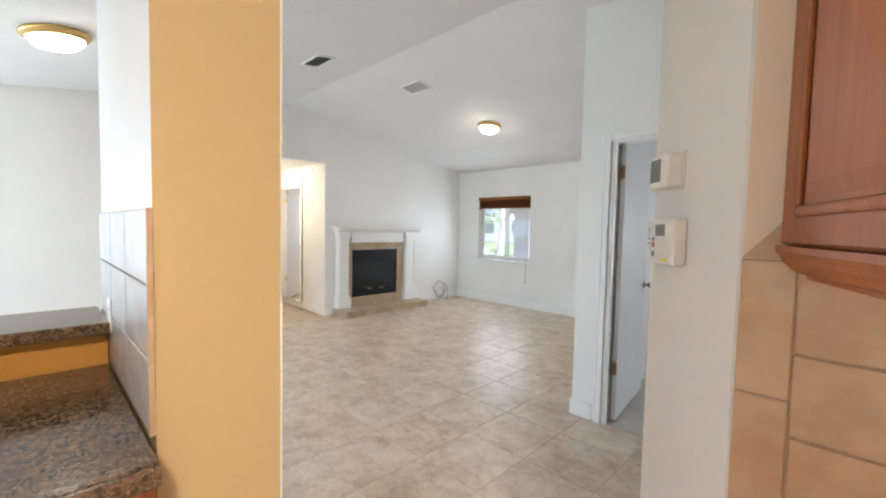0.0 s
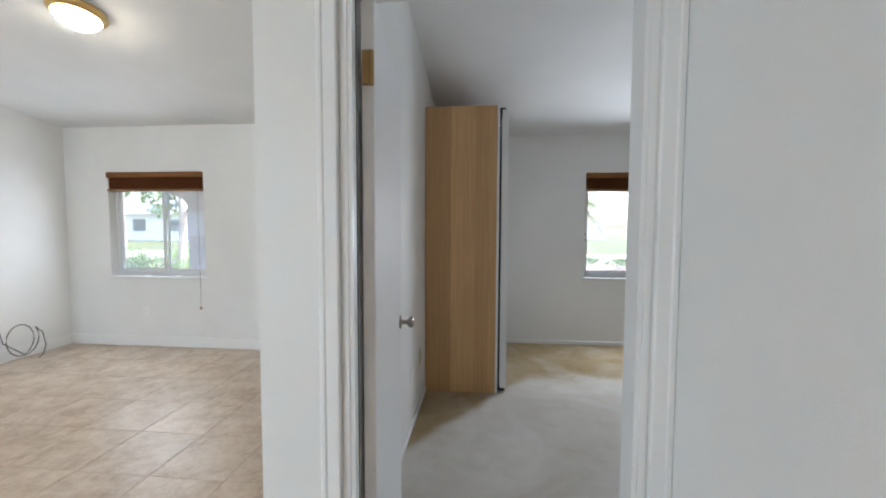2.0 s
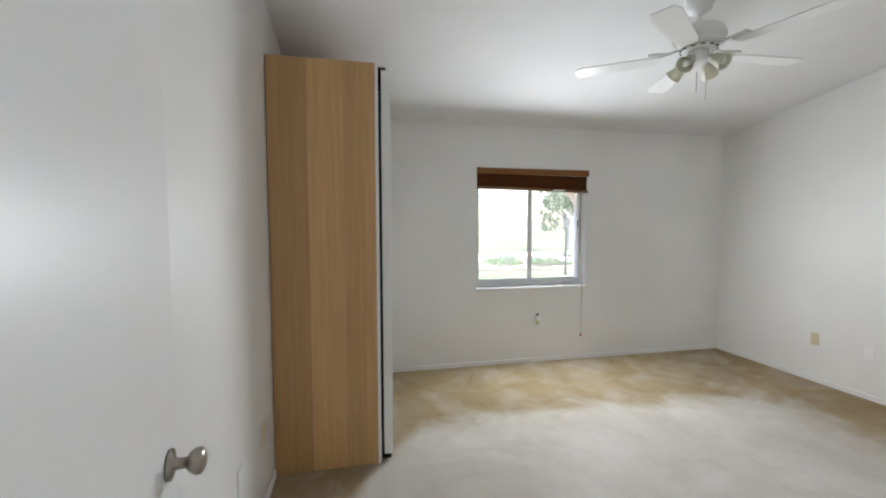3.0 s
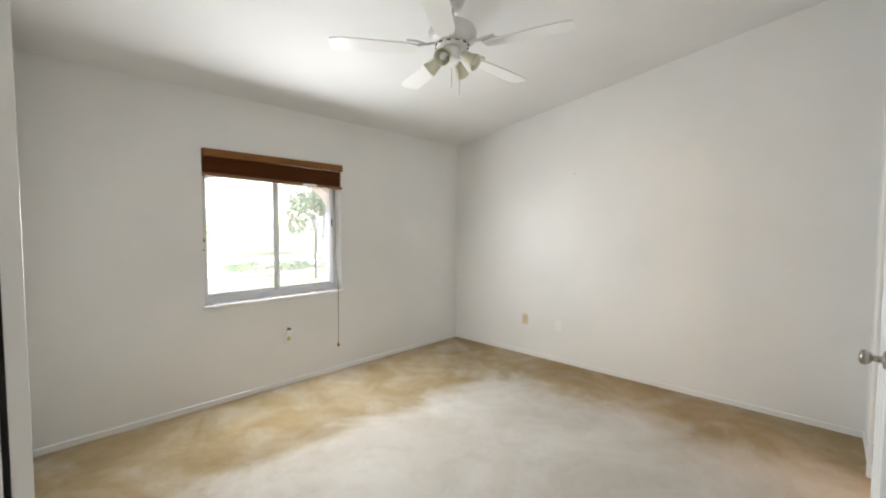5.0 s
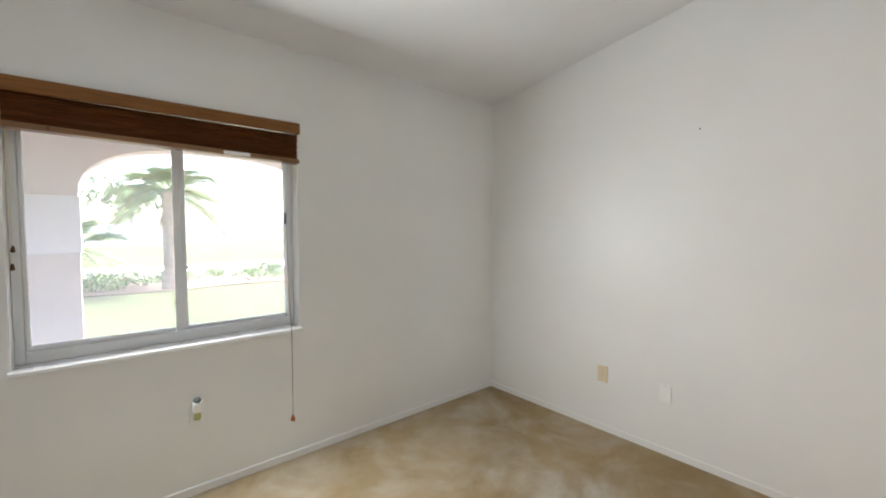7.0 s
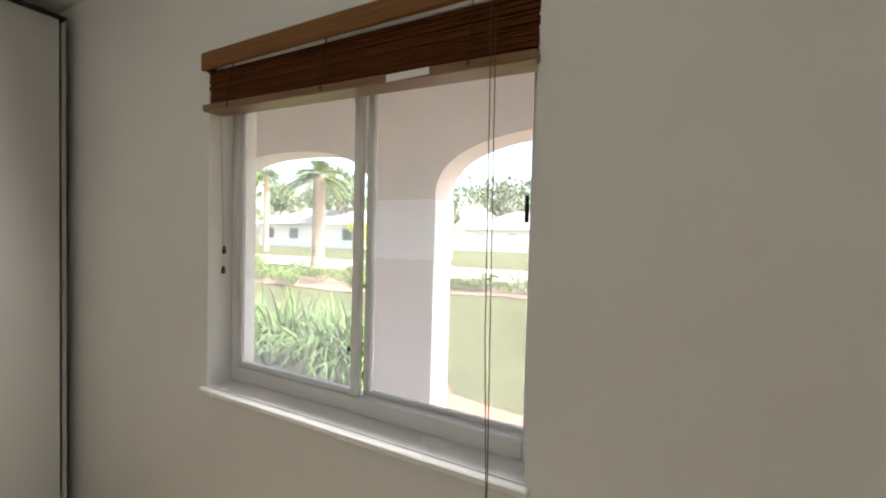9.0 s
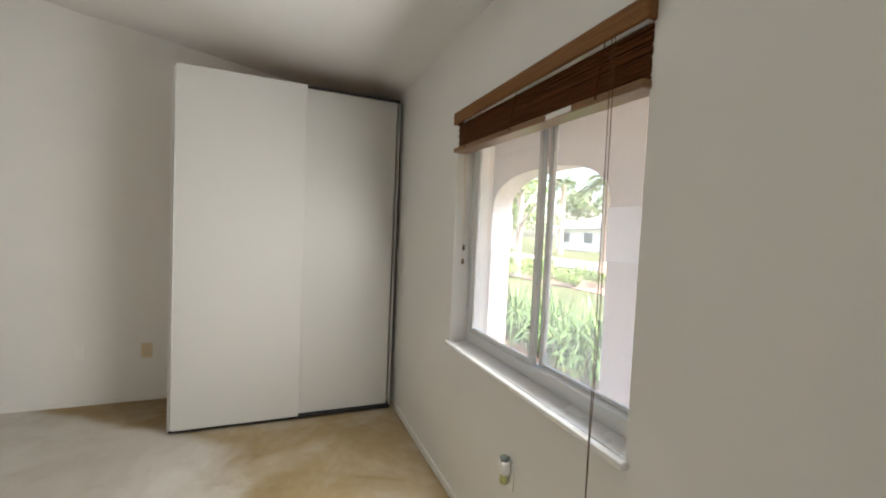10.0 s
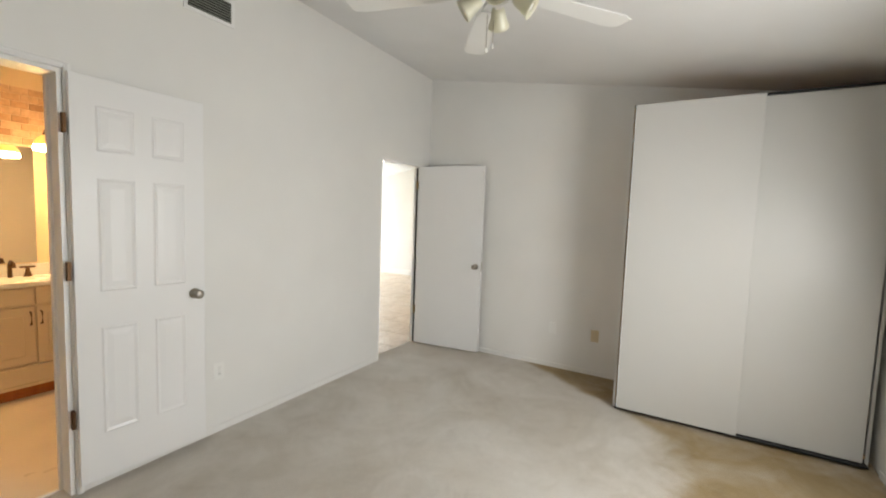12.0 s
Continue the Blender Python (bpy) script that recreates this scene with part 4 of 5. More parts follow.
# tile surround, piece by piece
for y0, y1, z0, z1 in ((-3.18, -3.118, HZ, 0.55), (-3.18, -3.118, 0.553, 1.012), (-2.213, -2.09, HZ, 0.55), (-2.213, -2.09, 0.553, 1.012),
                       (-3.18, -2.82, 1.015, 1.129), (-2.817, -2.46, 1.015, 1.129), (-2.457, -2.09, 1.015, 1.129),
                       (-3.115, -2.82, HZ, 0.25), (-2.817, -2.52, HZ, 0.25), (-2.517, -2.216, HZ, 0.25)):
    part("surround_tile", box(LIV_W + 0.001, -5.925, y0, y1, z0, z1, 0.002), FIRETILE, fp)
fb = part("firebox", wall_mesh("y", -5.965, -5.915, -3.114, -2.217, 0.252, 1.011, [(-3.095, -2.236, 0.385, 0.815)]), BLACK, fp, "black metal firebox front")
part("firebox_glass", box(-5.935, -5.931, -3.095, -2.236, 0.385, 0.815), FIREGLASS, fb, "dark firebox glass")
part("firebox_back", box(-6.10, -6.09, -3.09, -2.24, 0.26, 1.0), BLACK, fb)
for z in (0.262, 0.288, 0.314, 0.34, 0.835, 0.863, 0.891, 0.919, 0.947, 0.975):
    part("louvre", box(-5.915, -5.905, -3.10, -2.235, z, z + 0.016, 0.003), BLACK, fb)
for y in (-2.80, -2.56):
    part("handle", box(-5.908, -5.890, y - 0.045, y + 0.045, 0.366, 0.374, 0.002), CHROME, fb, "small steel handle")
for i in range(3):
    part("log", tube([(-6.03 + 0.02 * i, -2.95 + 0.1 * i, 0.40 + 0.04 * i), (-6.02, -2.4 - 0.05 * i, 0.41 + 0.035 * i)], 0.035, 10), DARKGAP, fb)

bm = bmesh.new()
pts = [(-5.90, -1.19 + 0.03 * k + 0.14 * math.cos(a), 0.20 + 0.165 * math.sin(a)) for k, a in ((i / 10.0, 2 * math.pi * i / 16 - 1.2) for i in range(0, 22))]
pts += [(-5.88, -0.97, 0.24), (-5.86, -0.96, 0.10), (-5.83, -1.02, 0.012), (-5.78, -1.10, 0.012)]
pts = [(-5.955, -1.31, 0.32), (-5.93, -1.30, 0.20)] + pts
tube(pts, 0.0055, 8, bm)
solid("coiled_cable", bm, GREYCABLE, "grey cable coiled against the white baseboard", "cable", smooth=True)

# front door casing beyond the living room
t = thing("door_3", (-3.0, LIV_N, 0), "white front door in its casing", "door", kind="structure")
part("casing_side", box(-3.07, -3.0, LIV_N - 0.02, LIV_N, 0.0, 2.10, 0.003), TRIM, t)
part("casing_side", box(-2.08, -2.01, LIV_N - 0.02, LIV_N, 0.0, 2.10, 0.003), TRIM, t)
part("casing_head", box(-3.0, -2.08, LIV_N - 0.02, LIV_N, 2.03, 2.10, 0.003), TRIM, t)
part("leaf", box(-2.995, -2.085, LIV_N - 0.008, LIV_N - 0.001, 0.012, 2.025, 0.002), DOORPAINT, t)
part("door_knob", knob_mesh(Matrix.Translation((-2.93, LIV_N - 0.008, 0.95)) @ Matrix.Rotation(radians(-90), 4, "Z")), BRASS, t, smooth=True)

# ---- hall ----
mi = thing("wall_panel", (-7.89, -3.86, 0.6), "tall oval cream wall panel at the end of the hall", "wall panel")
bm = bmesh.new()
ring_o = [(0.24 * math.cos(2 * math.pi * i / 48), 0.62 * math.sin(2 * math.pi * i / 48)) for i in range(48)]
part("face", prism([(-3.86 + y, 1.22 + z) for y, z in ring_o], "x", -7.898, -7.890), TRIM, mi)
MIRROR = material("mirror_glass", (0.9, 0.9, 0.9), 0.02, 1.0)
part("frame", tube([(-7.888, -3.86 + y * 1.02, 1.22 + z * 1.01) for y, z in ring_o + ring_o[:1]], 0.010, 8), TRIM, mi, smooth=True)
jamb("trim_hall_jamb", -7.62, -6.80, -3.562, -3.438, 2.04)
casing("trim_hall_door", -7.62, -6.80, 2.04, -3.56, -1, 0.07)
door("door_4", (-7.60, -3.46), 136, 0.76, 2.03, False, BRASS, "flat white door open off the hall", BRASS)

# ---- kitchen ----
# peach skin paints warm kitchen light onto the wall
KITWALL = paint("warm_lit_wall", (0.80, 0.68, 0.53), 0.5)
structure("wall_kitchen_north", box(-0.462, BED_E, -5.822, -5.8172, 0.0, 2.78), KITWALL, "kitchen wall behind the cabinets, warm light put into its peach")
kt = thing("backsplash", (-0.44, -5.83, 0.9), "tan stone backsplash tiles on the kitchen wall", "backsplash")
for z0, z1 in ((0.898, 1.130), (1.133, 1.365)):
    part("tile", box(-0.463, -0.388, -5.832, -5.8225, z0, z1, 0.002), WALLTILE, kt)
part("tile", prism([(-0.463, 1.368), (-0.388, 1.368), (-0.388, 1.43), (-0.41, 1.43)], "y", -5.832, -5.8225), WALLTILE, kt)
for r in range(4):
    z0 = 0.933 + 0.14 * r
    for c in range(4):
        part("tile", box(-0.385 + 0.283 * c, -0.385 + 0.283 * c + 0.28, -5.832, -5.8225, z0, min(z0 + 0.137, 1.43), 0.002), WALLTILE, kt)
part("grout", box(-0.4625, 0.74, -5.8275, -5.8224, 0.90, 1.366), TILEGROUT, kt)

wc = thing("wall_cabinet", (0.1, -5.98, 1.37), "cherry wood wall cabinet with raised panel end", "wall cabinet")
fa = Vector((-0.392, -5.835, 0))
u = Vector((0.35, -0.937, 0)).normalized()
MC = Matrix.Translation(fa) @ Matrix.Rotation(math.atan2(u.y, u.x), 4, "Z")   # local x along the end, -y off it
L = 0.46
fb2 = fa + u * L
CZ = 1.392
part("body", prism([(fa.x, fa.y), (fb2.x, fb2.y), (0.75, fb2.y), (0.75, fa.y)], "z", CZ, 2.30), CHERRY, wc)
end = part("end_door", turned(box(0.0, L, -0.02, -0.0005, CZ + 0.002, 2.298, 0.004), MC), CHERRY, wc, "raised panel end door")
for a, c, d, e in ((0.072, L - 0.072, 1.436, 1.452), (0.072, L - 0.072, 2.228, 2.248), (0.072, 0.088, 1.452, 2.228), (L - 0.088, L - 0.072, 1.452, 2.228)):
    part("moulding", turned(box(a, c, -0.026, -0.0202, d, e, 0.005, 2), MC), CHERRY, end)
# raised field with bevelled shoulders
bm = bmesh.new()
rings = []
for o, y in ((0.090, -0.0202), (0.096, -0.0205), (0.118, -0.028), (0.122, -0.028)):
    rings.append([bm.verts.new((px, y, pz)) for px, pz in ((o, 1.452 + o - 0.088), (L - o, 1.452 + o - 0.088), (L - o, 2.228 - o + 0.088), (o, 2.228 - o + 0.088))])
for ra, rb in zip(rings, rings[1:]):
    for k in range(4):
        bm.faces.new((ra[k], ra[(k + 1) % 4], rb[(k + 1) % 4], rb[k]))
bm.faces.new(rings[-1])
part("raised_panel", turned(bm, MC), CHERRY, end)
# light rail: a cove that draws in towards its foot
bm = bmesh.new()
prev = None
for off, z in ((0.026, CZ - 0.0005), (0.026, CZ - 0.010), (0.020, CZ - 0.016), (0.016, CZ - 0.026), (0.004, CZ - 0.040), (-0.016, CZ - 0.048), (-0.016, CZ - 0.054)):
    w = Vector((u.y, -u.x, 0)) * off
    pts = [Vector((fa.x, fa.y, 0)) + w, fb2 + w + u * max(off, 0), Vector((0.75, fb2.y - off, 0)), Vector((0.75, fa.y, 0))]
    ring = [bm.verts.new((p.x, p.y, z)) for p in pts]
    if prev:
        for k in range(4):
            bm.faces.new((prev[k], prev[(k + 1) % 4], ring[(k + 1) % 4], ring[k]))
    else:
        bm.faces.new(ring)
    prev = ring
bm.faces.new(prev)
bmesh.ops.recalc_face_normals(bm, faces=bm.faces)
part("light_rail", bm, CHERRY, wc, "cherry moulding under the cabinet")

pb = thing("partition_tiles", (-1.9, -6.53, 0.92), "pale glazed tiles on the kitchen partition", "backsplash")
for r in range(3):
    for c in range(3):
        part("tile", box(-2.365 + c * 0.305, -2.365 + c * 0.305 + 0.301, -6.532, -6.5205, 0.915 + r * 0.175, 0.915 + r * 0.175 + 0.171, 0.002), GREYTILE, pb)
part("edge_trim", box(-1.4495, -1.4405, -6.534, -6.5205, 0.915, 1.44, 0.002), WALLTILE, pb, "brown tile edge trim")
wall_plate((-2.09, -6.532, 1.09), 0, WHITEPLASTIC, "white wall outlet on the kitchen tiles")
structure("wall_partition_north_skin", box(-2.40, -1.4492, -6.2278, -6.222, 0.0, 2.79), WALL, "white living side of the partition")
structure("wall_partition_south_skin", box(-2.40, -1.4492, -6.5203, -6.516, 1.44, 2.75), WALL, "white plaster over the kitchen tiles")
structure("wall_bar", wall_mesh("y", -2.36, -2.14, -8.6, -6.535, 0.0, 1.03), WARMBAR, "half wall under the bar, warm kitchen light put into its orange")
bar = solid("bar_top", box(-2.42, -2.06, -8.65, -6.537, 1.0305, 1.07, 0.006, 2), GRANITE, "speckled brown granite bar top on the half wall", "countertop")
ct = thing("kitchen_counter", (-1.72, -7.5, 0.875), "speckled brown granite counter beside the partition", "countertop")
part("slab", box(-2.135, -1.318, -8.60, -6.537, 0.882, 0.912, 0.003), GRANITE, ct)
part("front_edge", box(-1.3175, -1.295, -8.60, -6.537, 0.868, 0.9115, 0.008, 3), GRANITE, ct, "rounded granite edge")
part("upstand", box(-2.1385, -2.1352, -8.60, -6.537, 0.9125, 0.99), WARMBAR, ct)
bc = thing("base_cabinet", (-1.75, -7.5, 0), "cherry wood base cabinet under the granite counter", "base cabinet")
part("body", box(-2.13, -1.35, -8.58, -6.54, 0.10, 0.8745), CHERRY, bc)
part("plinth", box(-2.10, -1.41, -8.58, -6.56, 0.0, 0.0995), DARKGAP, bc)
for i in range(4):
    d = part("cabinet_door", box(-1.3495, -1.33, -8.57 + i * 0.505, -8.57 + i * 0.505 + 0.495, 0.12, 0.86, 0.004), CHERRY, bc)
    part("handle", tube([(-1.325, -8.13 + i * 0.505, 0.70), (-1.31, -8.13 + i * 0.505, 0.71), (-1.31, -8.13 + i * 0.505, 0.79), (-1.325, -8.13 + i * 0.505, 0.80)], 0.005, 8), NICKEL, d)

# unseen dining window and patio opening behind the walk, added to let daylight in
t = thing("window_added", (LIV_W, -8.68, 0.75), "white frame of an unseen window added in the dining area", "window", kind="structure")
for a, c, d, e in ((-8.95, -8.91, 0.75, 2.0), (-8.46, -8.42, 0.75, 2.0), (-8.91, -8.46, 0.75, 0.79), (-8.91, -8.46, 1.96, 2.0), (-8.91, -8.46, 1.36, 1.40)):
    part("window_frame", box(LIV_W - 0.11, LIV_W - 0.05, a, c, d, e), ALU, t)
# unseen patio opening, added for its daylight
t = thing("door_added", (-3.8, KIT_S, 0), "white frame of an unseen patio opening added for daylight", "door", kind="structure")
for a, c in ((-5.1, -5.05), (-3.83, -3.77), (-2.55, -2.5)):
    part("frame", box(a, c, KIT_S - 0.1, KIT_S - 0.04, 0.0, 2.2), ALU, t)
part("frame", box(-5.1, -2.5, KIT_S - 0.1, KIT_S - 0.04, 2.15, 2.2), ALU, t)

# ---- bathroom ----
BATHFLOOR = paint("bath_floor_tile", (0.68, 0.60, 0.51), 0.3, 0.05, 0.12)
BATHWALL = paint("bath_paint", (0.76, 0.62, 0.43), 0.5)
structure("wall_bathroom_south", box(0.60, BED_E, -5.6995, -5.69, 0.0, 2.5), BATHWALL, "tan bathroom wall")
structure("floor_bathroom", box(0.60, BED_E, -5.70, -3.80, -0.012, 0.003), BATHFLOOR, "pale beige bathroom floor")
structure("trim_threshold", box(1.638, 2.282, -3.815, -3.79, 0.003, 0.012, 0.003), MARBLE, "pale threshold strip")
bord = thing("tile_border", (1.5, -5.69, 1.92), "mottled brown and orange stone tiles above the mirror", "wall tiles")
BATHTILE = material("bath_stone_tile", (0.5, 0.3, 0.16), 0.55)
set_in(BATHTILE, "Base Color", mix(BATHTILE, ramp(BATHTILE, BATHTILE.node_tree.nodes.new("ShaderNodeObjectInfo").outputs["Random"], [(0.0, (0.36, 0.21, 0.11)), (0.45, (0.58, 0.37, 0.22)), (1.0, (0.66, 0.46, 0.30))]), ramp(BATHTILE, noise_tex(BATHTILE, coords(BATHTILE), 28, 5), [(0.3, (0.75, 0.70, 0.66)), (0.7, (1.1, 1.1, 1.1))]), 0.8, "MULTIPLY"))
for r in range(8):
    for c in range(12):
        part("tile", box(0.95 + c * 0.105 - (0.05 if r % 2 else 0), 0.95 + c * 0.105 + 0.101 - (0.05 if r % 2 else 0), -5.69, -5.683, 1.93 + r * 0.055, 1.93 + r * 0.055 + 0.051, 0.0015), BATHTILE, bord)
va = thing("vanity", (1.5, -5.45, 0), "cream bathroom vanity with white top and bronze handles", "vanity")
CREAM = paint("cream_paint", (0.70, 0.60, 0.46), 0.4)
part("body", box(0.95, 2.1, -5.68, -5.29, 0.09, 0.85), CREAM, va)
part("plinth", box(0.97, 2.08, -5.66, -5.33, 0.0, 0.0895), CHERRY, va)
part("top", box(0.93, 2.12, -5.683, -5.265, 0.8505, 0.885, 0.006, 2), MARBLE, va, "white vanity top")
part("backsplash", box(0.93, 2.12, -5.683, -5.665, 0.8855, 0.98, 0.003), MARBLE, va)
for x0, x1 in ((0.97, 1.325), (1.335, 1.69), (1.70, 2.08)):
    d = part("cabinet_door", box(x0, x1, -5.2895, -5.27, 0.27, 0.70, 0.004), CREAM, va)
    part("raised_panel", box(x0 + 0.06, x1 - 0.06, -5.2695, -5.262, 0.33, 0.64, 0.005), CREAM, d)
    part("drawer", box(x0, x1, -5.2895, -5.27, 0.715, 0.84, 0.004), CREAM, va)
part("base_board", box(0.96, 2.09, -5.2895, -5.262, 0.12, 0.255, 0.006), CREAM, va)
for x in (1.30, 1.36):
    part("handle", tube([(x, -5.27, 0.66), (x, -5.245, 0.655), (x, -5.245, 0.57), (x, -5.27, 0.565)], 0.006, 8), BRONZE, va, "bronze bar handle")
fc = thing("faucet", (1.40, -5.58, 0.885), "oiled bronze two-handle basin faucet", "faucet")
part("spout", tube([(1.38, -5.60, 0.886), (1.38, -5.60, 0.98), (1.38, -5.57, 1.01), (1.38, -5.52, 1.0), (1.38, -5.50, 0.975)], 0.014, 10), BRONZE, fc, smooth=True)
for x in (1.28, 1.48):
    part("valve", lathe([(0.028, 0.886), (0.022, 0.90), (0.014, 0.93), (0.012, 0.955)], 14, Matrix.Translation((x, -5.60, 0))), BRONZE, fc, smooth=True)
    part("lever", tube([(x - 0.045, -5.60, 0.962), (x + 0.045, -5.60, 0.962)], 0.008, 8), BRONZE, fc, smooth=True)
bmi = solid("bathroom_mirror", box(1.20, 2.1, -5.689, -5.684, 0.99, 1.91), MIRROR, "plain frameless mirror above the vanity", "mirror")
PX, PY, PZ = 1.24, -5.22, 1.885
pd = thing("pendant_lamp", (PX, PY, PZ), "lit amber glass pendant lamp in the bathroom", "pendant lamp")
m = Matrix.Translation((PX, PY, PZ))
part("cord", tube([(PX, PY, PZ + 0.13), (PX, PY, 2.49)], 0.005, 8), BRONZE, pd)
part("canopy", lathe([(0.05, 2.485), (0.06, 2.4995)], 20, Matrix.Translation((PX, PY, 0))), BRONZE, pd)
part("socket", lathe([(0.026, 0.082), (0.026, 0.10), (0.014, 0.13)], 16, m), BRONZE, pd)
shade = part("glass_shade", lathe([(0.078, 0.006), (0.074, 0.032), (0.058, 0.060), (0.036, 0.078), (0.022, 0.086)], 28, m), AMBERGLASS, pd, "amber glass dome of the shade", smooth=True)
part("glass_lip", lathe([(0.076, -0.032), (0.080, -0.028), (0.081, -0.010), (0.078, 0.0055)], 28, m), HOTGLASS, shade, "bright lower rim of the lit shade", smooth=True)

# ---- porch and garden ----
GZ = -0.15
GRASS = material("lawn", (0.10, 0.17, 0.04), 0.9, spec=0.2)
v = coords(GRASS)
g1 = ramp(GRASS, noise_tex(GRASS, v, 0.5, 5, 0.6), [(0.35, (0.075, 0.090, 0.038)), (0.65, (0.105, 0.115, 0.062))])
g2 = ramp(GRASS, noise_tex(GRASS, v, 45, 4, 0.7), [(0.3, (0.55, 0.6, 0.5)), (0.7, (1.25, 1.2, 1.1))])
set_in(GRASS, "Base Color", mix(GRASS, g1, g2, 0.8, "MULTIPLY"))
bump(GRASS, noise_tex(GRASS, v, 60, 4), 0.9, 0.05)
ROAD = material("pale_road", (0.34, 0.33, 0.31), 0.9)
set_in(ROAD, "Base Color", ramp(ROAD, noise_tex(ROAD, coords(ROAD), 3, 6), [(0.3, (0.29, 0.28, 0.265)), (0.7, (0.38, 0.37, 0.35))]))
CONCRETE = material("porch_concrete", (0.42, 0.41, 0.39), 0.85)
set_in(CONCRETE, "Base Color", ramp(CONCRETE, noise_tex(CONCRETE, coords(CONCRETE), 5, 6), [(0.3, (0.48, 0.47, 0.45)), (0.7, (0.58, 0.57, 0.55))]))
MULCH = material("mulch", (0.14, 0.09, 0.065), 1.0)
set_in(MULCH, "Base Color", ramp(MULCH, noise_tex(MULCH, coords(MULCH), 30, 5), [(0.3, (0.09, 0.06, 0.045)), (0.7, (0.24, 0.17, 0.13))]))
LEAF = [material("leaf_" + n, c, 0.5, spec=0.3) for n, c in (("strap", (0.115, 0.20, 0.075)), ("bush", (0.13, 0.20, 0.06)), ("lime", (0.30, 0.36, 0.03)), ("tree", (0.095, 0.14, 0.065)), ("palm", (0.11, 0.165, 0.06)), ("dry", (0.32, 0.21, 0.10)))]
for lm in LEAF:
    c = tuple(lm.node_tree.nodes["Principled BSDF"].inputs["Base Color"].default_value)[:3]
    isl = lm.node_tree.nodes.new("ShaderNodeNewGeometry").outputs["Random Per Island"]
    set_in(lm, "Base Color", ramp(lm, isl, [(0.0, tuple(x * 0.65 for x in c)), (1.0, tuple(x * 1.4 for x in c))]))
    lm.node_tree.nodes["Principled BSDF"].inputs["Transmission Weight"].default_value = 0.0
BARK = material("palm_bark", (0.34, 0.29, 0.25), 0.9)
set_in(BARK, "Base Color", ramp(BARK, noise_tex(BARK, coords(BARK, (1, 1, 4)), 8, 5), [(0.3, (0.26, 0.21, 0.18)), (0.7, (0.42, 0.37, 0.33))]))
BOOTBARK = material("palm_boot_bark", (0.40, 0.25, 0.16), 0.9)
set_in(BOOTBARK, "Base Color", ramp(BOOTBARK, noise_tex(BOOTBARK, coords(BOOTBARK, (1, 1, 1.6)), 9, 5, 0.7), [(0.35, (0.22, 0.15, 0.11)), (0.65, (0.46, 0.35, 0.28))]))

structure("ground", box(-300, 300, -250, 400, GZ - 0.2, GZ), GRASS, "green lawn reaching to the horizon")
structure("porch_floor", box(-9.0, 6.0, 0.2, 1.62, GZ - 0.1, -0.04, 0.01), CONCRETE, "pale concrete porch floor")
structure("porch_floor_entry", box(-9.0, BED_W - wt, LIV_N + 0.2, 0.2, GZ - 0.1, -0.04), CONCRETE, "pale concrete porch floor")
structure("porch_ceiling", box(-9.0, 6.0, LIV_N + 0.2, 1.64, 2.52, 2.60), STUCCO, "porch ceiling")
structure("wall_outer_bedroom", wall_mesh("x", 0.2005, 0.275, BED_W - wt, EAST + 0.4, GZ, 2.53, [(-0.085, 1.30, 0.76, 2.03)]), STUCCO, "pink stucco outside the bedroom")
structure("wall_outer_living", wall_mesh("x", LIV_N + 0.2005, LIV_N + 0.275, -9.0, BED_W - wt, GZ, 2.53, [(-5.52, -4.18, 0.77, 2.01)]), STUCCO, "pink stucco outside the living room")
structure("road", box(-300, 300, 12.8, 17.6, GZ, GZ + 0.012), ROAD, "pale street")


def arcade_mesh(openings, x0, x1, y0, y1, ztop, rise):
    """A wall with arched openings (x0, x1, spring)."""
    outline = [(x0, GZ)]
    for a, c, s in openings:
        outline.append((a, GZ))
        mid, half = (a + c) / 2, (c - a) / 2
        for i in range(25):
            ang = math.pi * (1 - i / 24)
            outline.append((mid + half * math.copysign(abs(math.cos(ang)) ** 0.8, math.cos(ang)), s + rise * math.sin(ang) ** 0.8))
        outline.append((c, GZ))
    outline += [(x1, GZ), (x1, ztop), (x0, ztop)]
    bm = prism(outline, "y", y0, y1)
    bmesh.ops.triangulate(bm, faces=[f for f in bm.faces if len(f.verts) > 4])
    return bm


OPEN = [(-8.6, -5.95, 1.62), (-5.53, -2.58, 1.62), (-2.04, -0.29, 1.62), (0.21, 2.0, 1.62), (2.54, 4.3, 1.62)]
arc = thing("porch_arcade", (-1.0, 1.48, GZ), "pink stucco porch arcade with pale bands on its piers", "arcade")
part("wall", arcade_mesh(OPEN, -9.0, 6.0, 1.36, 1.60, 2.53, 0.39), STUCCO, arc)
for a, c in ((-5.95, -5.53), (-2.58, -2.04), (-0.29, 0.21), (2.0, 2.54)):
    part("pier_band", box(a - 0.012, c + 0.012, 1.348, 1.612, 1.22, 1.615, 0.004), STUCCOPALE, arc, "pale painted band")


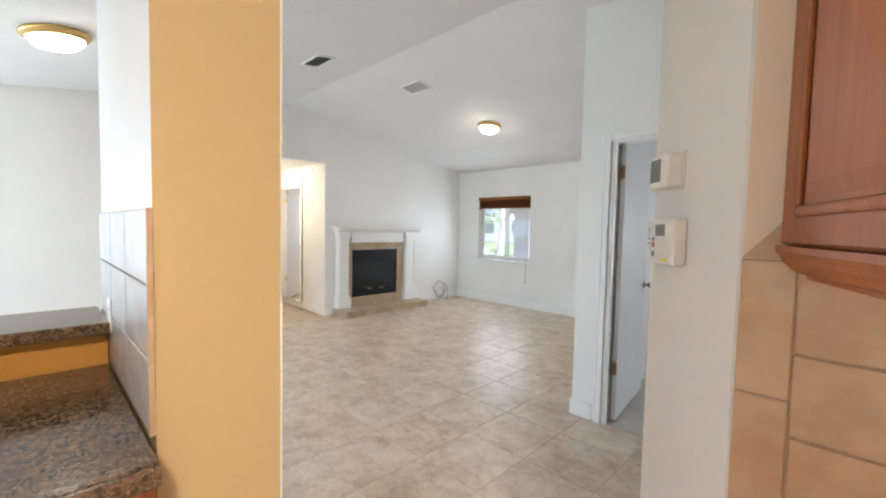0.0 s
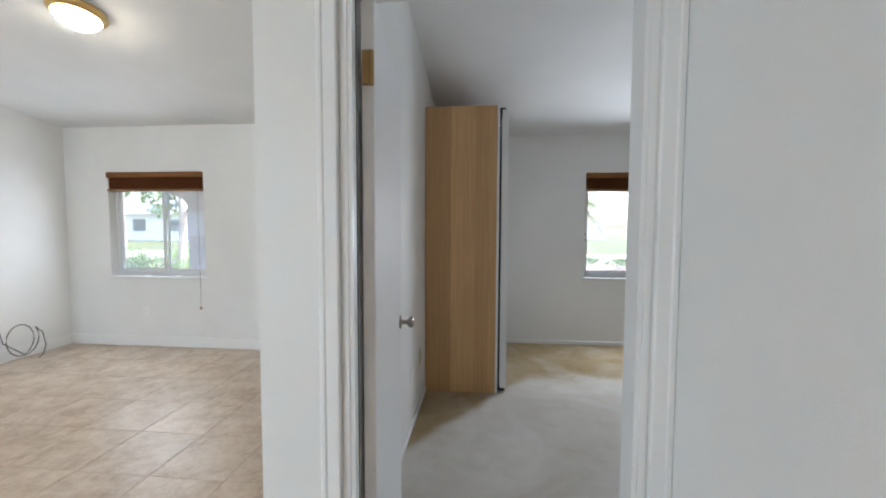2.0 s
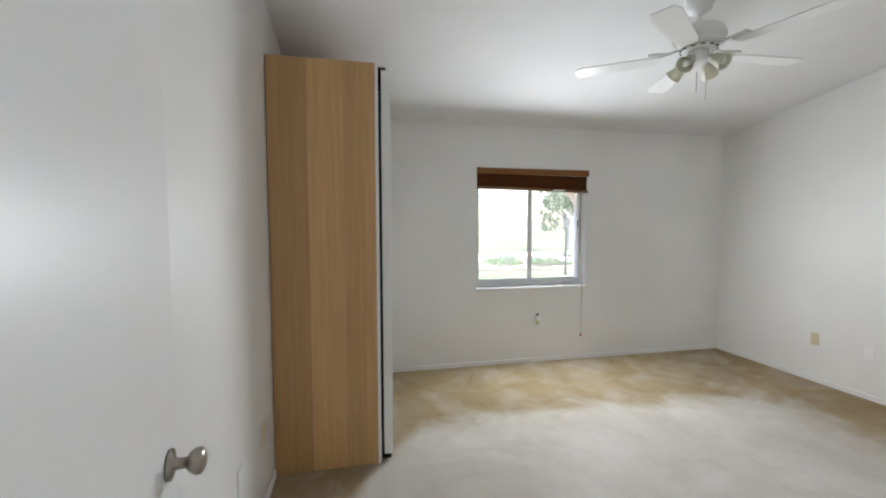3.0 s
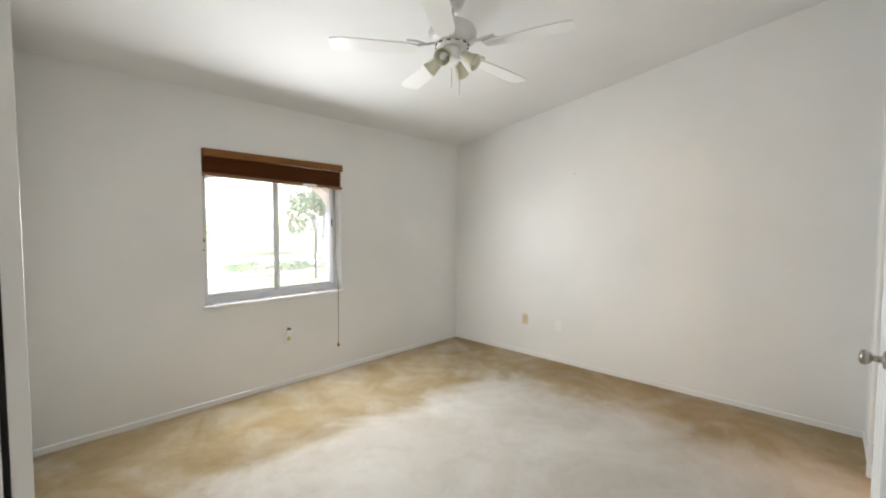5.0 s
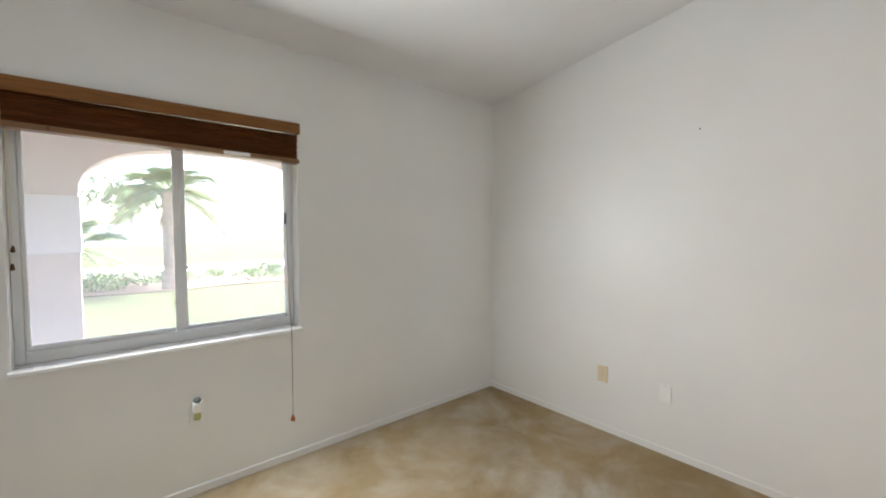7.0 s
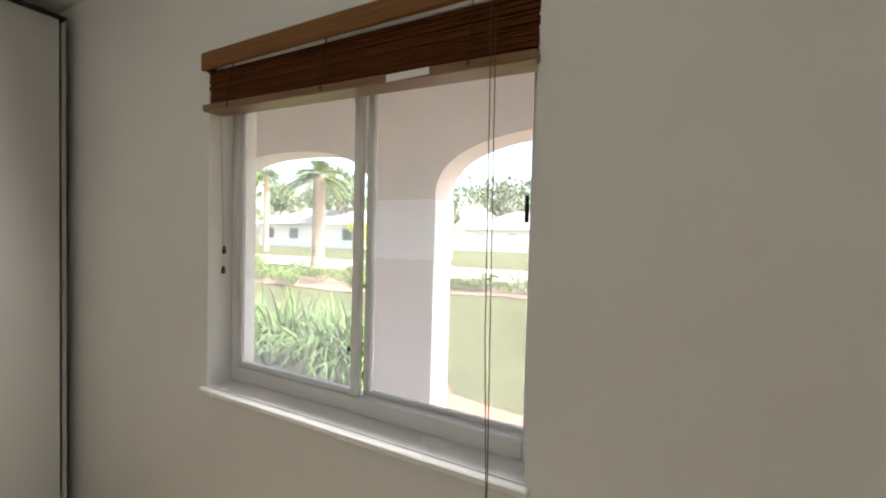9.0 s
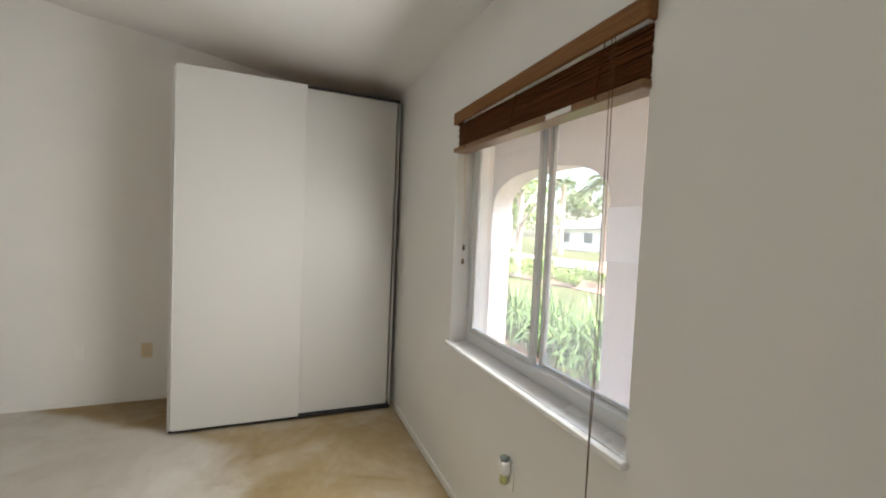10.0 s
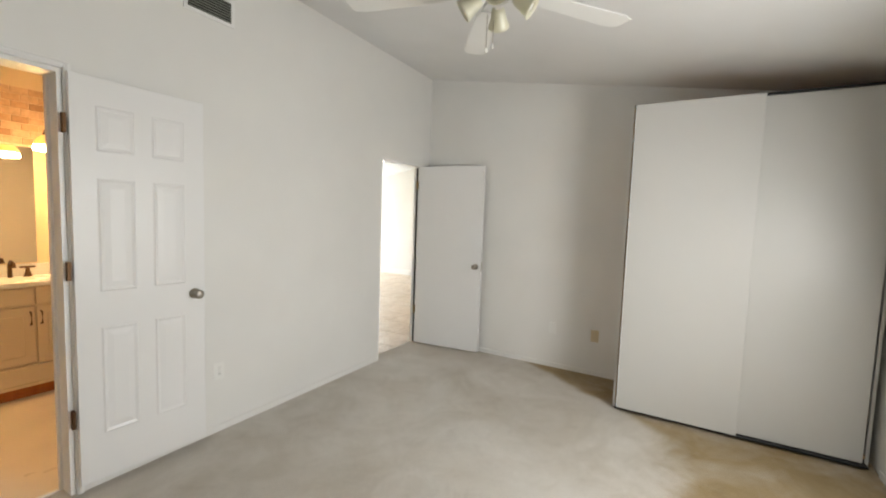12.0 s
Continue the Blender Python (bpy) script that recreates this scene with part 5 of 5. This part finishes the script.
def strap_clump(at, n, length, spread, mat, label):
    """A clump of long arching leaves."""
    bm = bmesh.new()
    for _ in range(n):
        a, ln = random.uniform(0, 2 * math.pi), length * random.uniform(0.6, 1.1)
        lean = random.uniform(0.15, 1.15)
        bx0, by0 = at[0] + random.gauss(0, spread), at[1] + random.gauss(0, spread * 0.7)
        w0 = random.uniform(0.010, 0.018)
        prev = None
        for i in range(7):
            s = i / 6
            r = ln * lean * (0.25 * s + 0.55 * s * s)
            z = at[2] + ln * (0.95 * s - 0.72 * lean * s * s * s)
            w = w0 * (1 - s ** 3) + 0.001
            p = Vector((bx0 + r * math.cos(a), by0 + r * math.sin(a), z))
            side = Vector((-math.sin(a), math.cos(a), 0)) * w
            cur = (bm.verts.new(p - side), bm.verts.new(p + Vector((0, 0, -0.3 * w))), bm.verts.new(p + side))
            if prev:
                bm.faces.new((prev[0], prev[1], cur[1], cur[0]))
                bm.faces.new((prev[1], prev[2], cur[2], cur[1]))
            prev = cur
    return solid("lily_clump", bm, mat, label, "garden plant", "strap-leaved clumps")


for x, y, n in ((-1.02, 2.35, 210), (-1.62, 2.42, 230), (-2.3, 2.45, 220), (-3.1, 2.4, 200)):
    strap_clump((x, y, GZ), n, 1.12, 0.15, LEAF[0], "dense green strap-leaved clump beside the porch")


def leaf_cloud(bm, c, r, n, size):
    """Many small leaves scattered unevenly in a lumpy crown."""
    lumps = [(Vector((random.gauss(0, 0.5) * r[0], random.gauss(0, 0.5) * r[1], random.gauss(0, 0.45) * r[2])), random.uniform(0.28, 0.55)) for _ in range(max(6, n // 160))]
    for _ in range(n):
        o, k = random.choice(lumps)
        d = Vector((random.gauss(0, 1), random.gauss(0, 1), random.gauss(0, 1))).normalized() * random.uniform(0.5, 1.0) ** 0.5 * k
        p = Vector(c) + o + Vector((d.x * r[0], d.y * r[1], d.z * r[2]))
        q = Euler((random.uniform(0, 6.3), random.uniform(0, 6.3), random.uniform(0, 6.3))).to_matrix()
        s = size * random.uniform(0.6, 1.3)
        vs = [bm.verts.new(p + q @ Vector(w)) for w in ((-s, 0, 0), (0, -s * 0.45, 0.1 * s), (s, 0, 0), (0, s * 0.45, 0.1 * s))]
        bm.faces.new(vs)
    return bm


def bush(at, r, n, size, mat, label, group="garden shrubs"):
    t = thing("shrub", at, label, "shrub", group)
    part("leaves", leaf_cloud(bmesh.new(), (at[0], at[1], at[2] + r[2]), r, n, size), mat, t)
    bm = bmesh.new()
    for k in range(5):
        a = k * 1.3
        tube([(at[0], at[1], at[2]), (at[0] + 0.5 * r[0] * math.cos(a), at[1] + 0.5 * r[1] * math.sin(a), at[2] + r[2] * 1.2)], 0.02, 6, bm, 0.4)
    part("stems", bm, BARK, t)
    return t


def tree(at, h, r, n, size, mat, label):
    t = thing("tree", at, label, "tree", "street trees")
    bm = tube([(at[0], at[1], at[2]), (at[0] + 0.1, at[1], at[2] + h * 0.4), (at[0] - 0.05, at[1] + 0.1, at[2] + h * 0.75)], h * 0.035, 10, taper=0.45)
    for k in range(7):
        a, z = k * 0.95, at[2] + h * (0.35 + 0.05 * k)
        tube([(at[0], at[1], z), (at[0] + r[0] * 0.6 * math.cos(a), at[1] + r[1] * 0.6 * math.sin(a), z + h * 0.22)], h * 0.014, 6, bm, 0.35)
    part("trunk", bm, BARK, t)
    part("crown", leaf_cloud(bmesh.new(), (at[0], at[1], at[2] + h * 0.68), r, n, size), mat, t)
    return t


def palm(at, h, r, crown, label, bark=BARK):
    """A palm: ringed trunk, green fronds above, dry ones hanging below."""
    t = thing("palm_tree", at, label, "palm tree", "garden palms")
    prof = []
    n = int(h / 0.09)
    for i in range(n + 1):
        z = h * i / n
        rr = r * (1.25 - 0.35 * min(1, z / 0.6)) * (1.0 if i % 2 else 0.955)
        prof.append((rr, z))
    part("trunk", lathe(prof, 16, Matrix.Translation(at)), bark, t)
    for dry in (False, True):
        bm = bmesh.new()
        for k in range(crown if not dry else crown // 4):
            a = random.uniform(0, 2 * math.pi)
            el = radians(random.uniform(-15, 75)) if not dry else radians(random.uniform(-88, -55))
            ln = random.uniform(1.1, 1.6) if not dry else random.uniform(0.3, 0.5)
            d = Vector((math.cos(a) * math.cos(el), math.sin(a) * math.cos(el), math.sin(el)))
            base = Vector(at) + Vector((0, 0, h - (0.15 if dry else 0.0)))
            side = Vector((-math.sin(a), math.cos(a), 0))
            pts = [base + d * (ln * s) - Vector((0, 0, 0.55 * ln * s * s)) for s in (0, 0.33, 0.66, 1.0)]
            tube(pts, 0.014, 5, bm, 0.4)
            for i in range(22):
                s = 0.3 + 0.7 * i / 21
                p = base + d * (ln * s) - Vector((0, 0, 0.55 * ln * s * s))
                for sg in (-1, 1):
                    q = p + side * sg * (0.16 if dry else 0.42) * math.sin(math.pi * (0.15 + 0.8 * (1 - s))) + d * 0.22 - Vector((0, 0, random.uniform(0.08, 0.25)))
                    w = d * 0.018
                    bm.faces.new((bm.verts.new(p - w), bm.verts.new(p + w), bm.verts.new(q)))
        part("dry_fronds" if dry else "fronds", bm, LEAF[5] if dry else LEAF[4], t)
    return t


palm((-1.12, 9.9, GZ), 5.2, 0.21, 34, "tall palm with a smooth pale trunk")
palm((1.75, 9.8, GZ), 2.45, 0.20, 40, "palm with drooping fronds and a dry skirt", BOOTBARK)
palm((-11.6, 12.3, GZ), 4.0, 0.30, 40, "thick-trunked palm with a rough orange-brown trunk", BOOTBARK)
palm((-27.0, 22.0, GZ), 6.0, 0.24, 36, "slender far palm across the street", BOOTBARK)
palm((-0.1, 11.0, GZ), 1.05, 0.12, 26, "small palm in the planting bed")


def bed_line(x):
    """The street-side planting bed swings out from the house towards the drive."""
    return 8.1 + 2.4 / (1 + math.exp(-(x + 3.6) * 1.1))


structure("planting_bed", prism([(-16 + 1.0 * i, bed_line(-16 + i) - 0.95 + 0.12 * math.sin(i * 1.7)) for i in range(36)] + [(19.0 - 1.0 * i, bed_line(19.0 - i) + 1.1 + 0.12 * math.sin(i * 1.3)) for i in range(36)], "z", GZ, GZ + 0.03), MULCH, "brown mulch bed along the street")
REDMULCH = material("red_mulch", (0.25, 0.11, 0.075), 1.0)
set_in(REDMULCH, "Base Color", ramp(REDMULCH, noise_tex(REDMULCH, coords(REDMULCH), 34, 5), [(0.3, (0.13, 0.055, 0.04)), (0.7, (0.34, 0.17, 0.125))]))
structure("planting_bed_porch", prism([(-4.2, 1.62), (4.6, 1.62)] + [(4.6 - 0.4 * i, 2.5 + 0.09 * math.sin(i * 1.1) + (0.45 if 4.6 - 0.4 * i < -0.6 else 0.0)) for i in range(23)], "z", GZ, GZ + 0.025), REDMULCH, "reddish mulch strip along the porch")
structure("tree_ring", prism([(-1.12 + 1.3 * math.cos(k * math.pi / 12), 9.9 + 0.9 * math.sin(k * math.pi / 12)) for k in range(24)], "z", GZ, GZ + 0.02), MULCH, "mulch ring round the palm")
for i in range(44):
    x = -15.0 + 0.77 * i + random.uniform(-0.4, 0.4)
    low = 0.72 if x > -3.4 else 1.0
    bush((x, bed_line(x) + random.uniform(-0.6, 0.7), GZ), (random.uniform(0.6, 0.95), 0.5, random.uniform(0.24, 0.36) * low), int(1000 * low), 0.045, LEAF[1], "low green shrub in the mulch bed")
bush((-20.2, 30.0, GZ), (2.9, 2.2, 1.75), 6500, 0.13, LEAF[2], "bright lime-green shrub across the street")
tree((-10.8, 7.3, GZ), 5.0, (2.1, 1.9, 1.5), 1100, 0.10, LEAF[1], "slender young tree with an airy crown in the garden")
for x, y, h in ((-44, 62, 11), (-33, 66, 12), (-24, 70, 13), (-15, 64, 9), (-6, 70, 10), (4, 66, 9), (30, 50, 9), (-30, 34, 8.5), (-55, 50, 12), (12.4, 20.5, 4.4), (-38, 24, 9), (-48, 30, 10), (40, 46, 9)):
    tree((x, y, GZ), h, (h * 0.42, h * 0.4, h * 0.33), 2600, h * 0.026, LEAF[3], "leafy green tree across the street")

ROOF = material("grey_roof", (0.30, 0.30, 0.31), 0.9)
HOUSEWALL = paint("house_stucco", (0.78, 0.77, 0.74), 0.85, 0.5)
DARKGLASS = material("dark_glass", (0.14, 0.15, 0.16), 0.08)


def house(x0, x1, y0, y1, h, ridge, wallmat, label):
    hs = thing("house", ((x0 + x1) / 2, (y0 + y1) / 2, GZ), label, "house", "far houses")
    part("wall", box(x0, x1, y0, y1, GZ, h), wallmat, hs)
    bm = bmesh.new()
    e = 0.6
    ym, inset = (y0 + y1) / 2, (y1 - y0) / 2
    vs = [bm.verts.new(p) for p in ((x0 - e, y0 - e, h - 0.1), (x1 + e, y0 - e, h - 0.1), (x1 + e, y1 + e, h - 0.1), (x0 - e, y1 + e, h - 0.1), (x0 + inset, ym, ridge), (x1 - inset, ym, ridge))]
    for f in ((0, 1, 5, 4), (1, 2, 5), (2, 3, 4, 5), (3, 0, 4), (3, 2, 1, 0)):
        bm.faces.new([vs[i] for i in f])
    bmesh.ops.recalc_face_normals(bm, faces=bm.faces)
    part("roof", bm, ROOF, hs, "grey hipped roof")
    k = max(2, int((x1 - x0) / 3.2))
    for i in range(k):
        xc = x0 + (i + 0.5) * (x1 - x0) / k
        w = part("window", box(xc - 0.75, xc + 0.75, y0 - 0.05, y0 - 0.005, 0.7, 2.0), ALU, hs)
        part("pane", box(xc - 0.67, xc + 0.67, y0 - 0.06, y0 - 0.0505, 0.78, 1.92), DARKGLASS, w)
    return hs


house(-20, -7.5, 46, 56, 2.5, 4.9, HOUSEWALL, "white single-storey house with a grey hipped roof")
house(-47, -33, 42, 52, 2.6, 5.0, HOUSEWALL, "pale single-storey house behind the trees")
house(-40.0, -24.6, 31.5, 41.5, 2.5, 4.7, HOUSEWALL, "white single-storey house with a screened porch across the street")

fe = thing("fence", (-4.0, 40.0, GZ), "white panel fence across the street", "fence")
for i in range(15):
    x = -22.0 + 2.4 * i
    part("post", box(x - 0.07, x + 0.07, 39.93, 40.07, GZ, 1.85, 0.02), HOUSEWALL, fe)
    if i < 14:
        part("panel", box(x + 0.075, x + 2.325, 39.98, 40.02, GZ + 0.05, 1.72, 0.01), HOUSEWALL, fe)

lp = thing("lamp_post", (5.4, 8.0, GZ), "dark garden lamp post with a glass lantern", "lamp post")
part("pole", lathe([(0.055, 0.0), (0.05, 0.06), (0.035, 0.1), (0.032, 1.45), (0.045, 1.5)], 16, Matrix.Translation((5.4, 8.0, GZ))), BLACK, lp, smooth=True)
for k in range(6):
    a = k * math.pi / 3
    part("lantern_bar", tube([(5.4 + 0.07 * math.cos(a), 8.0 + 0.07 * math.sin(a), 1.36), (5.4 + 0.115 * math.cos(a), 8.0 + 0.115 * math.sin(a), 1.68)], 0.008, 6), BLACK, lp)
part("lantern_glass", lathe([(0.065, 1.36), (0.108, 1.67)], 6, Matrix.Translation((5.4, 8.0, 0))), GREYTILE, lp, "pale lantern glass")
part("lantern_cap", lathe([(0.15, 1.675), (0.13, 1.70), (0.05, 1.80), (0.015, 1.84), (0.012, 1.88)], 16, Matrix.Translation((5.4, 8.0, 0))), BLACK, lp)

# ---- floor tiles, piece by piece ----
PITCH, JOINT = 0.448, 0.004
bm = box(-PITCH / 2 + JOINT / 2, PITCH / 2 - JOINT / 2, -PITCH / 2 + JOINT / 2, PITCH / 2 - JOINT / 2, -0.012, 0.0, 0.0018)
tile_mesh = mesh_of(bm, "floor_tile", TILE)
floor_tiles = thing("floor_tiled", (-3.8, -4.0, 0), "mottled beige stone floor tiles with thin joints", "", kind="structure")
inv = Matrix.Translation((-3.8, -4.0, 0)).inverted()
rest = bmesh.new()
GX, GY = -2.113 + PITCH / 2, -4.624 + PITCH / 2
for i in range(-10, 13):
    for j in range(-11, 11):
        x, y = GX + i * PITCH, GY + j * PITCH
        x0, x1, y0, y1 = x - PITCH / 2, x + PITCH / 2, y - PITCH / 2, y + PITCH / 2
        if x1 < LIV_W or y1 < KIT_S or y0 > LIV_N or x0 > BED_E:
            continue
        if x0 > -0.70 and y0 > -5.80:
            continue
        if y0 > -3.80 and x0 > BED_W - wt - 0.02:
            continue
        at_door = y1 > -3.80 and x1 > -1.66
        cut = x0 < LIV_W or y1 > LIV_N or at_door
        near = -6.7 < y and x < -0.5
        if near and not cut:
            o = new("floor_tile", tile_mesh)
            o.parent, o.matrix_parent_inverse = floor_tiles, inv
            o.location = (x, y, 0.0)
        elif near:
            xa, xb = max(x0 + JOINT / 2, LIV_W - 0.01), x1 - JOINT / 2
            ya, yb = y0 + JOINT / 2, min(y1 - JOINT / 2, -3.802 if at_door else LIV_N + 0.01)
            if xb - xa > 0.02 and yb - ya > 0.02:
                part("floor_tile", box(xa, xb, ya, yb, -0.012, 0.0), TILE, floor_tiles)
        else:
            bx(rest, x0 + JOINT / 2, x1 - JOINT / 2, y0 + JOINT / 2, min(y1 - JOINT / 2, LIV_N), -0.012, 0.0)
tagged(part("far_tiles", rest, TILE, floor_tiles), kind="stuff")
